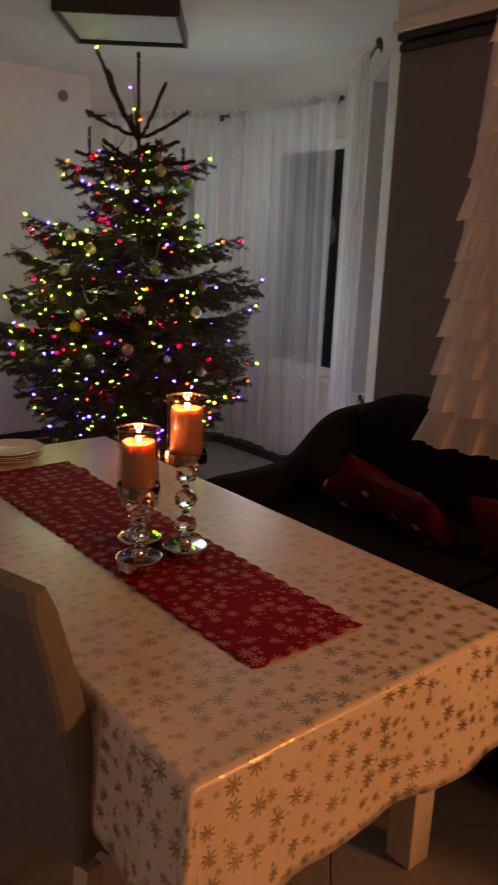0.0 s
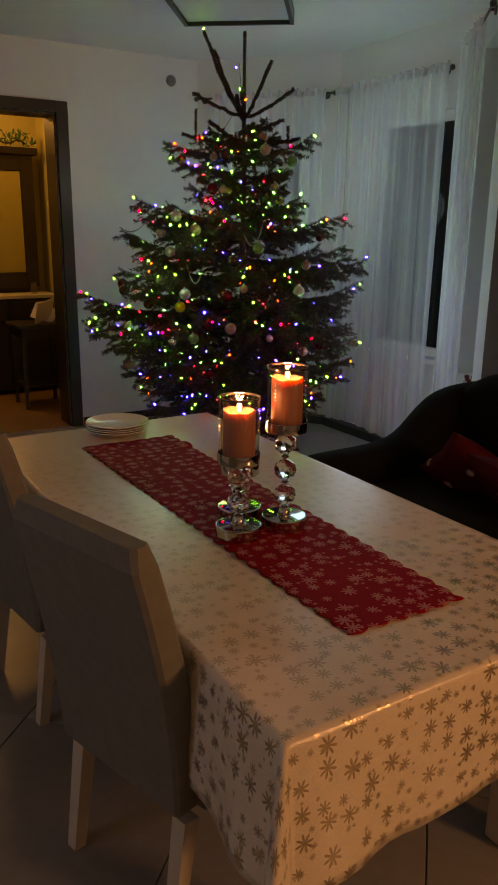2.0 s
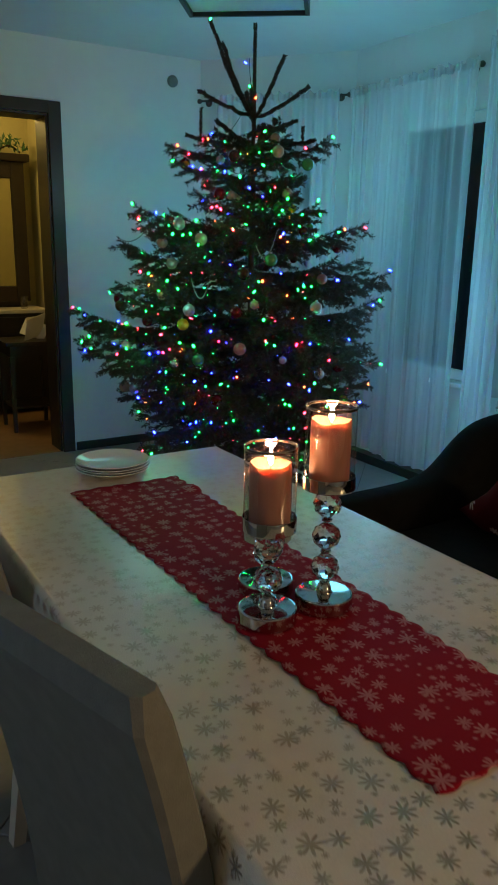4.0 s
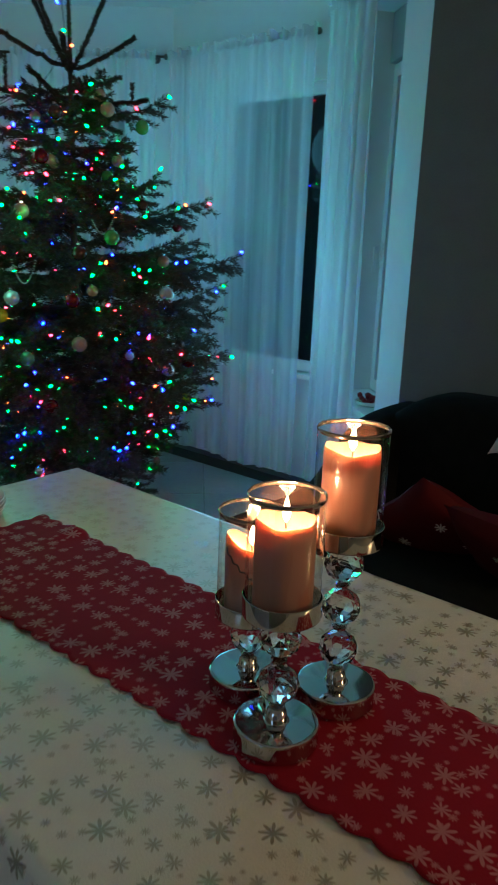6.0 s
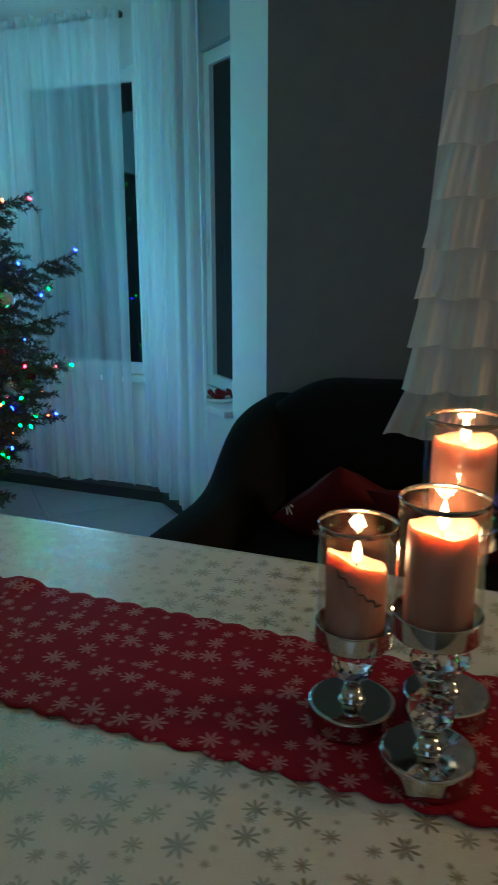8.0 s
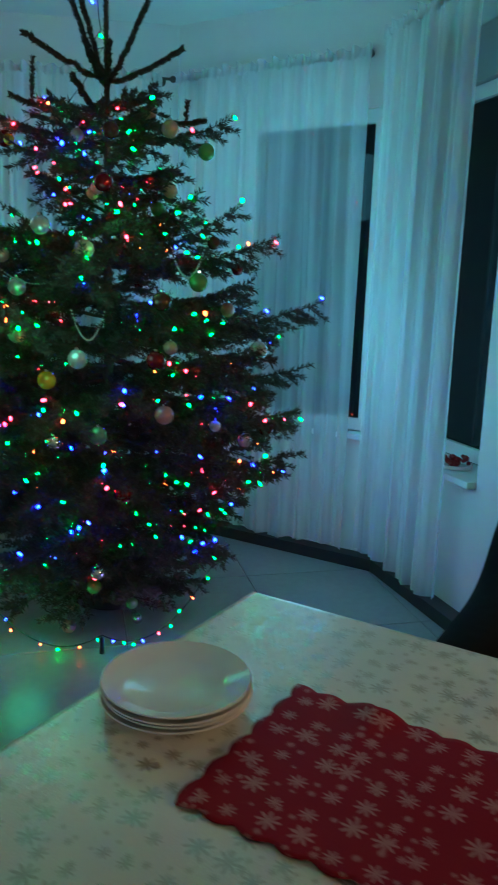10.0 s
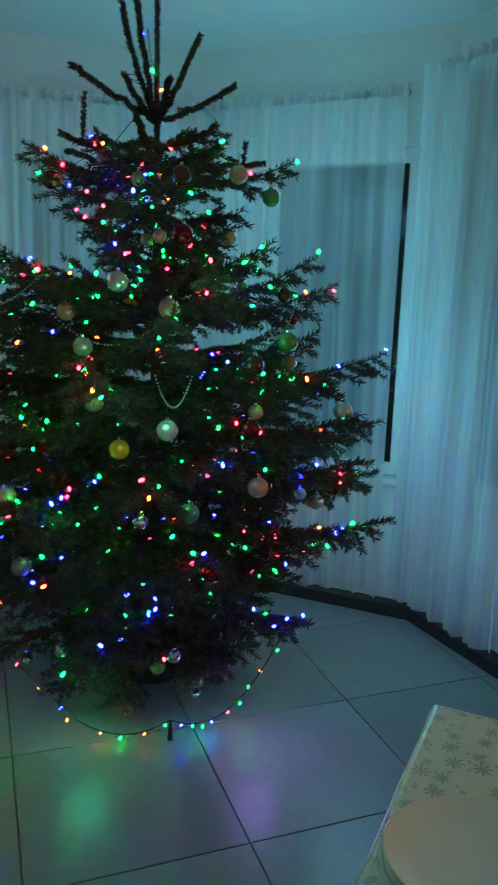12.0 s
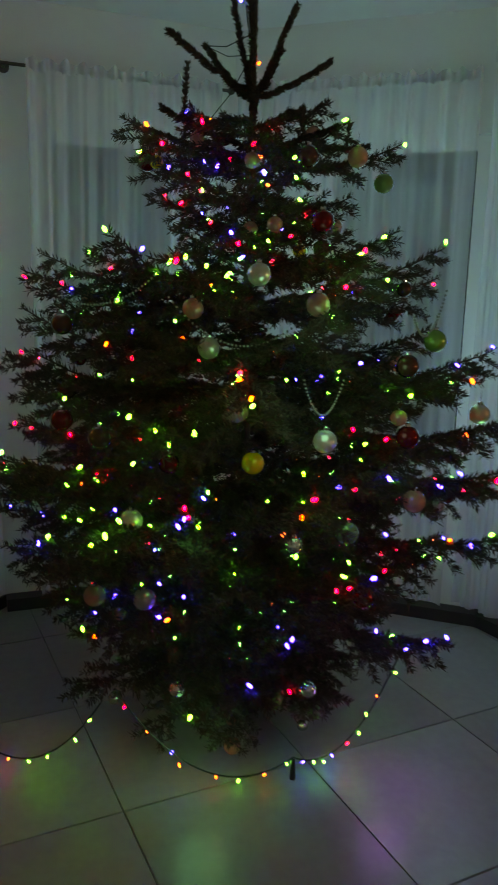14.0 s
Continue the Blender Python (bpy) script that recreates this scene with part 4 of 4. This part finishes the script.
for turn, length in ((153, 0.52), (-65, 0.54), (200, 0.36), (250, 0.40), (95, 0.42), (20, 0.36)):
    branch(2.07 + 0.03 * rng.normal(), turn, length, 0.16, 0.05, rng)
s = Strand()
for i in range(46):
    z = 1.55 + 1.25 * i / 46
    s.needles((0, 0, z), (0, 0, z + 0.028), 70, 0.018, rng)
s.object("leader", tree)

pot = thing("tree_stand", (2.06, 3.61, 0), "dark round pot that holds the tree", "tree stand")
part("pot", lathe([(0.12, 0), (0.13, 0.004), (0.155, 0.21), (0.165, 0.215), (0.165, 0.235), (0.150, 0.235), (0.14, 0.20), (0.045, 0.19)], 32), BLACK, pot, smooth=True)

# ---- fairy lights ----
string = thing("fairy_lights", TRUNK, "string of small coloured fairy lights wound through the tree", "fairy lights")
COLOURS = [("green", (0.001, 1.0, 0.05), 60), ("red", (1.0, 0.011, 0.028), 48), ("blue", (0.005, 0.009, 1.0), 150), ("amber", (1.0, 0.07, 0.014), 30)]
BULB = [(0.0016, -0.0095), (0.0050, -0.006), (0.0058, 0.0), (0.0049, 0.0055), (0.001, 0.0095)]
BULBS = []
for nm, c, st in COLOURS:
    bm = lathe(BULB, 6)
    me = bpy.data.meshes.new("bulb_" + nm)
    bm.to_mesh(me)
    bm.free()
    me.materials.append(glow("bulb_" + nm, c, st, True))
    BULBS.append(me)
pr = random.Random(21)


def bulb(p, size=1.0):
    k = pr.choices((0, 1, 2, 3), (46, 23, 18, 13))[0]
    ob = new("bulb", BULBS[k])
    ob.parent = string
    ob.matrix_basis = pose(p[0] - TRUNK.x, p[1] - TRUNK.y, p[2], pr.uniform(-60, 60), pr.uniform(-60, 60), 0) @ Matrix.Scale(size, 4)


spots = [p for t in TIPS for p in t]
spots = [p for p in spots if p[2] > 0.3]
spots += [np.array((TRUNK.x - 0.02, TRUNK.y - 0.02 + 0.01 * k, 2.30 + 0.065 * k)) for k in range(6)]
pr.shuffle(spots)
more = [p for p in spots[270:] if (p[0] - TRUNK.x) * 0.8 + (p[1] - TRUNK.y) * 0.6 < 0.05][:220]
spots = sorted(spots[:270], key=lambda p: (round(p[2] / 0.10), math.atan2(p[1] - TRUNK.y, p[0] - TRUNK.x)))
for p in spots:
    bulb(p + np.array((pr.uniform(-0.02, 0.02), pr.uniform(-0.02, 0.02), pr.uniform(-0.03, 0.025))))
# the rest of the string, on the side towards the room, as one part
verts, faces, slots = [], [], []
for p in more:
    k = pr.choices((0, 1, 2, 3), (50, 24, 16, 10))[0]
    m = pose(p[0] - TRUNK.x + pr.uniform(-0.02, 0.02), p[1] - TRUNK.y + pr.uniform(-0.02, 0.02), p[2] + pr.uniform(-0.03, 0.025), pr.uniform(-60, 60), pr.uniform(-60, 60), 0)
    o = len(verts)
    verts.extend([tuple(m @ Vector((r * math.cos(i * math.pi / 3), r * math.sin(i * math.pi / 3), z))) for r, z in BULB for i in range(6)])
    for j in range(len(BULB) - 1):
        faces.extend([(o + 6 * j + i, o + 6 * j + (i + 1) % 6, o + 6 * j + 6 + (i + 1) % 6, o + 6 * j + 6 + i) for i in range(6)])
        slots.extend([k] * 6)
rest = raw("bulb_string", verts, faces, [me.materials[0] for me in BULBS], string, "many more small coloured bulbs")
rest.data.polygons.foreach_set("material_index", slots)
tagged(rest, kind="stuff")
# the wire: short swags between neighbours, and two low loops in front of the tree
wires = bmesh.new()
for a, b in zip(spots, spots[1:]):
    if np.linalg.norm(a - b) < 0.30:
        mid = (a + b) / 2 - np.array((0, 0, 0.02))
        w = tube([a - TRUNK, mid - TRUNK, b - TRUNK], 0.0018, 4)
        tmp = bpy.data.meshes.new("swag")
        w.to_mesh(tmp)
        w.free()
        wires.from_mesh(tmp)
        bpy.data.meshes.remove(tmp)


def loop(a, b, low, count):
    a, b = np.array(a), np.array(b)
    pts = []
    for i in range(25):
        q = i / 24
        p = a + (b - a) * q
        p[2] -= (1 - (2 * q - 1) ** 2) * low
        pts.append(p)
    part("wire", tube([p - np.array(TRUNK) for p in pts], 0.0030, 6), WIRE, string, "dark green wire", True)
    for i in range(count):
        bulb(pts[int((i + pr.uniform(0.15, 0.85)) * 24 / count)] + np.array((pr.uniform(-0.012, 0.012), pr.uniform(-0.012, 0.012), -0.012)), 0.72)


tagged(part("wire", wires, WIRE, string, "dark green wire"), kind="stuff")
loop((1.364, 3.782, 0.36), (1.608, 3.249, 0.103), 0.17, 8)
loop((1.608, 3.249, 0.103), (1.983, 2.957, 0.38), 0.15, 9)
loop((1.307, 4.336, 0.143), (1.373, 3.843, 0.301), 0.16, 7)
plug = thing("plug", (1.608, 3.249, 0.024), "small black plug at the lowest point of the wire", "plug")
part("body", tube([(0, 0, 0.0), (0, 0, 0.07)], 0.011, 10, 0.007), BLACK, plug, smooth=True)

# ---- bead garlands ----
PEARL = material("pearl_bead", (0.34, 0.33, 0.30), 0.2, 0.3, 40, 0.1, 0.0)
for a, b, low in (((1.364, 3.601, 1.608), (1.514, 3.259, 1.548), 0.10), ((1.439, 3.219, 1.39), (1.495, 3.118, 1.39), 0.10), ((1.758, 2.876, 1.647), (1.683, 2.957, 1.568), 0.09), ((1.307, 3.933, 1.608), (1.401, 3.642, 1.687), 0.06)):
    g = thing("bead_garland", a, "thin garland of pearl beads looped over spruce twigs", "garland", "bead garlands")
    bm = bmesh.new()
    for i in range(34):
        q = i / 33
        p = (Vector(b) - Vector(a)) * q - Vector((0, 0, (1 - (2 * q - 1) ** 2) * low))
        bmesh.ops.create_icosphere(bm, subdivisions=1, radius=0.0040, matrix=Matrix.Translation(p))
    tagged(part("bead_string", bm, PEARL, g, "", True), kind="stuff")

# ---- baubles ----
BMATS = {
    "dark red": material("bauble_red", (0.20, 0.012, 0.018), 0.12, 0.6, 30, 0.15, 0.0),
    "pearl white": material("bauble_white", (0.58, 0.53, 0.50), 0.10, 0.6, 40, 0.15, 0.0),
    "rose": material("bauble_rose", (0.55, 0.25, 0.20), 0.2, 0.35, 40, 0.25, 0.0),
    "yellow": material("bauble_yellow", (0.70, 0.42, 0.03), 0.18, 0.3, 30, 0.15, 0.0),
    "green": material("bauble_green", (0.12, 0.30, 0.10), 0.16, 0.4, 30, 0.15, 0.0),
    "brown": material("bauble_brown", (0.11, 0.045, 0.03), 0.15, 0.5, 30, 0.15, 0.0),
    "silver": material("bauble_silver", (0.60, 0.60, 0.58), 0.07, 0.9, 30, 0.1, 0.0)}
BALLS = {}


def bauble(p, kind, r=0.034):
    """A glass ball with a metal cap and a loop of thread, hung from a twig."""
    if kind not in BALLS:
        b = thing("bauble", p, kind + " glass bauble hanging from a spruce twig", "bauble", "baubles on the tree")
        bm = bmesh.new()
        bmesh.ops.create_uvsphere(bm, u_segments=24, v_segments=14, radius=0.034)
        part("ball", bm, BMATS[kind], b, "", True)
        part("cap", lathe([(0.009, 0.032), (0.009, 0.040), (0.004, 0.043)], 12), CHROME, b, "metal cap")
        part("thread", tube([(0, 0, 0.042), (0.002, 0, 0.060), (0, 0.001, 0.078)], 0.0008, 4), BARK, b)
        BALLS[kind] = b
        b.scale = (r / 0.034,) * 3
        return b
    ob = copy_thing(BALLS[kind], pose(*p, 0, 0, pr.uniform(0, 360)))
    ob.scale = (r / 0.034,) * 3
    return ob


for kind, places in (
        ("dark red", ((1.722, 3.849, 2.04), (1.617, 3.229, 1.836), (1.551, 2.937, 1.232), (1.307, 3.923, 1.242), (2.182, 2.859, 0.916), (1.486, 3.027, 0.756))),
        ("pearl white", ((1.471, 3.522, 1.463), (1.439, 3.36, 1.677), (1.345, 3.385, 1.303), (1.936, 2.758, 1.259), (1.232, 3.652, 0.984), (1.27, 3.631, 0.737), (1.382, 3.138, 1.232))),
        ("rose", ((1.486, 3.199, 1.598), (1.561, 2.907, 1.044), (1.973, 3.209, 2.073), (1.279, 3.803, 0.717))),
        ("yellow", ((1.463, 3.372, 1.132),)),
        ("green", ((2.131, 3.147, 2.011), (1.401, 3.068, 0.974), (1.739, 2.897, 1.499))),
        ("brown", ((1.608, 2.957, 1.43), (1.429, 3.994, 1.519), (1.758, 3.319, 2.043), (1.251, 3.762, 1.212))),
        ("silver", ((1.326, 3.199, 0.945), (1.523, 3.189, 0.41), (1.42, 3.591, 0.38)))):
    for p in places:
        bauble(p, kind, 0.026 if kind == "silver" else 0.034)
far = [t[len(t) * 2 // 3] for t in TIPS if len(t) > 4]
pr.shuffle(far)
kinds = list(BMATS)
for k, p in enumerate(far[:46]):
    bauble((p[0], p[1], p[2] - 0.075), kinds[(k * 3 + k // 7) % len(kinds)] if k % 5 else "rose", pr.choice((0.022, 0.026, 0.031)))

# ---- floor tiles, laid at 45 degrees ----
TS = 0.668
tm = bmesh.new()
g = 0.0022
box(tm, g, TS - g, g, TS - g, -0.006, 0.0)
bmesh.ops.bevel(tm, geom=[e for e in tm.edges if all(v.co.z > -0.001 for v in e.verts)], offset=0.0015, segments=1, affect="EDGES")
tile_mesh = bpy.data.meshes.new("tile")
tm.to_mesh(tile_mesh)
tm.free()
tile_mesh.materials.append(TILE)
nt = TILE.node_tree
info = nt.nodes.new("ShaderNodeObjectInfo")
hsv = nt.nodes.new("ShaderNodeHueSaturation")
mr = nt.nodes.new("ShaderNodeMapRange")
mr.inputs["To Min"].default_value, mr.inputs["To Max"].default_value = 0.88, 1.1
nt.links.new(info.outputs["Random"], mr.inputs["Value"])
nt.links.new(mr.outputs[0], hsv.inputs["Value"])
pb = nt.nodes["Principled BSDF"]
nt.links.new(pb.inputs["Base Color"].links[0].from_socket, hsv.inputs["Color"])
nt.links.new(hsv.outputs[0], pb.inputs["Base Color"])
c45 = math.sqrt(0.5)
for i in range(-9, 14):
    for j in range(-9, 14):
        x = 1.285 + (i * TS) * c45 - (j * TS) * c45
        y = 2.768 + (i * TS) * c45 + (j * TS) * c45
        cx, cy = x, y + TS * c45
        if -2.9 < cx < 3.5 and -3.5 < cy < 5.4 and cx + cy < 8.2 and cx - cy < 1.6 + (2.2 if cy < 1.4 else 0):
            ob = new("tile", tile_mesh)
            ob.parent = fl
            ob.matrix_basis = pose(x, y, 0, 0, 0, 45)
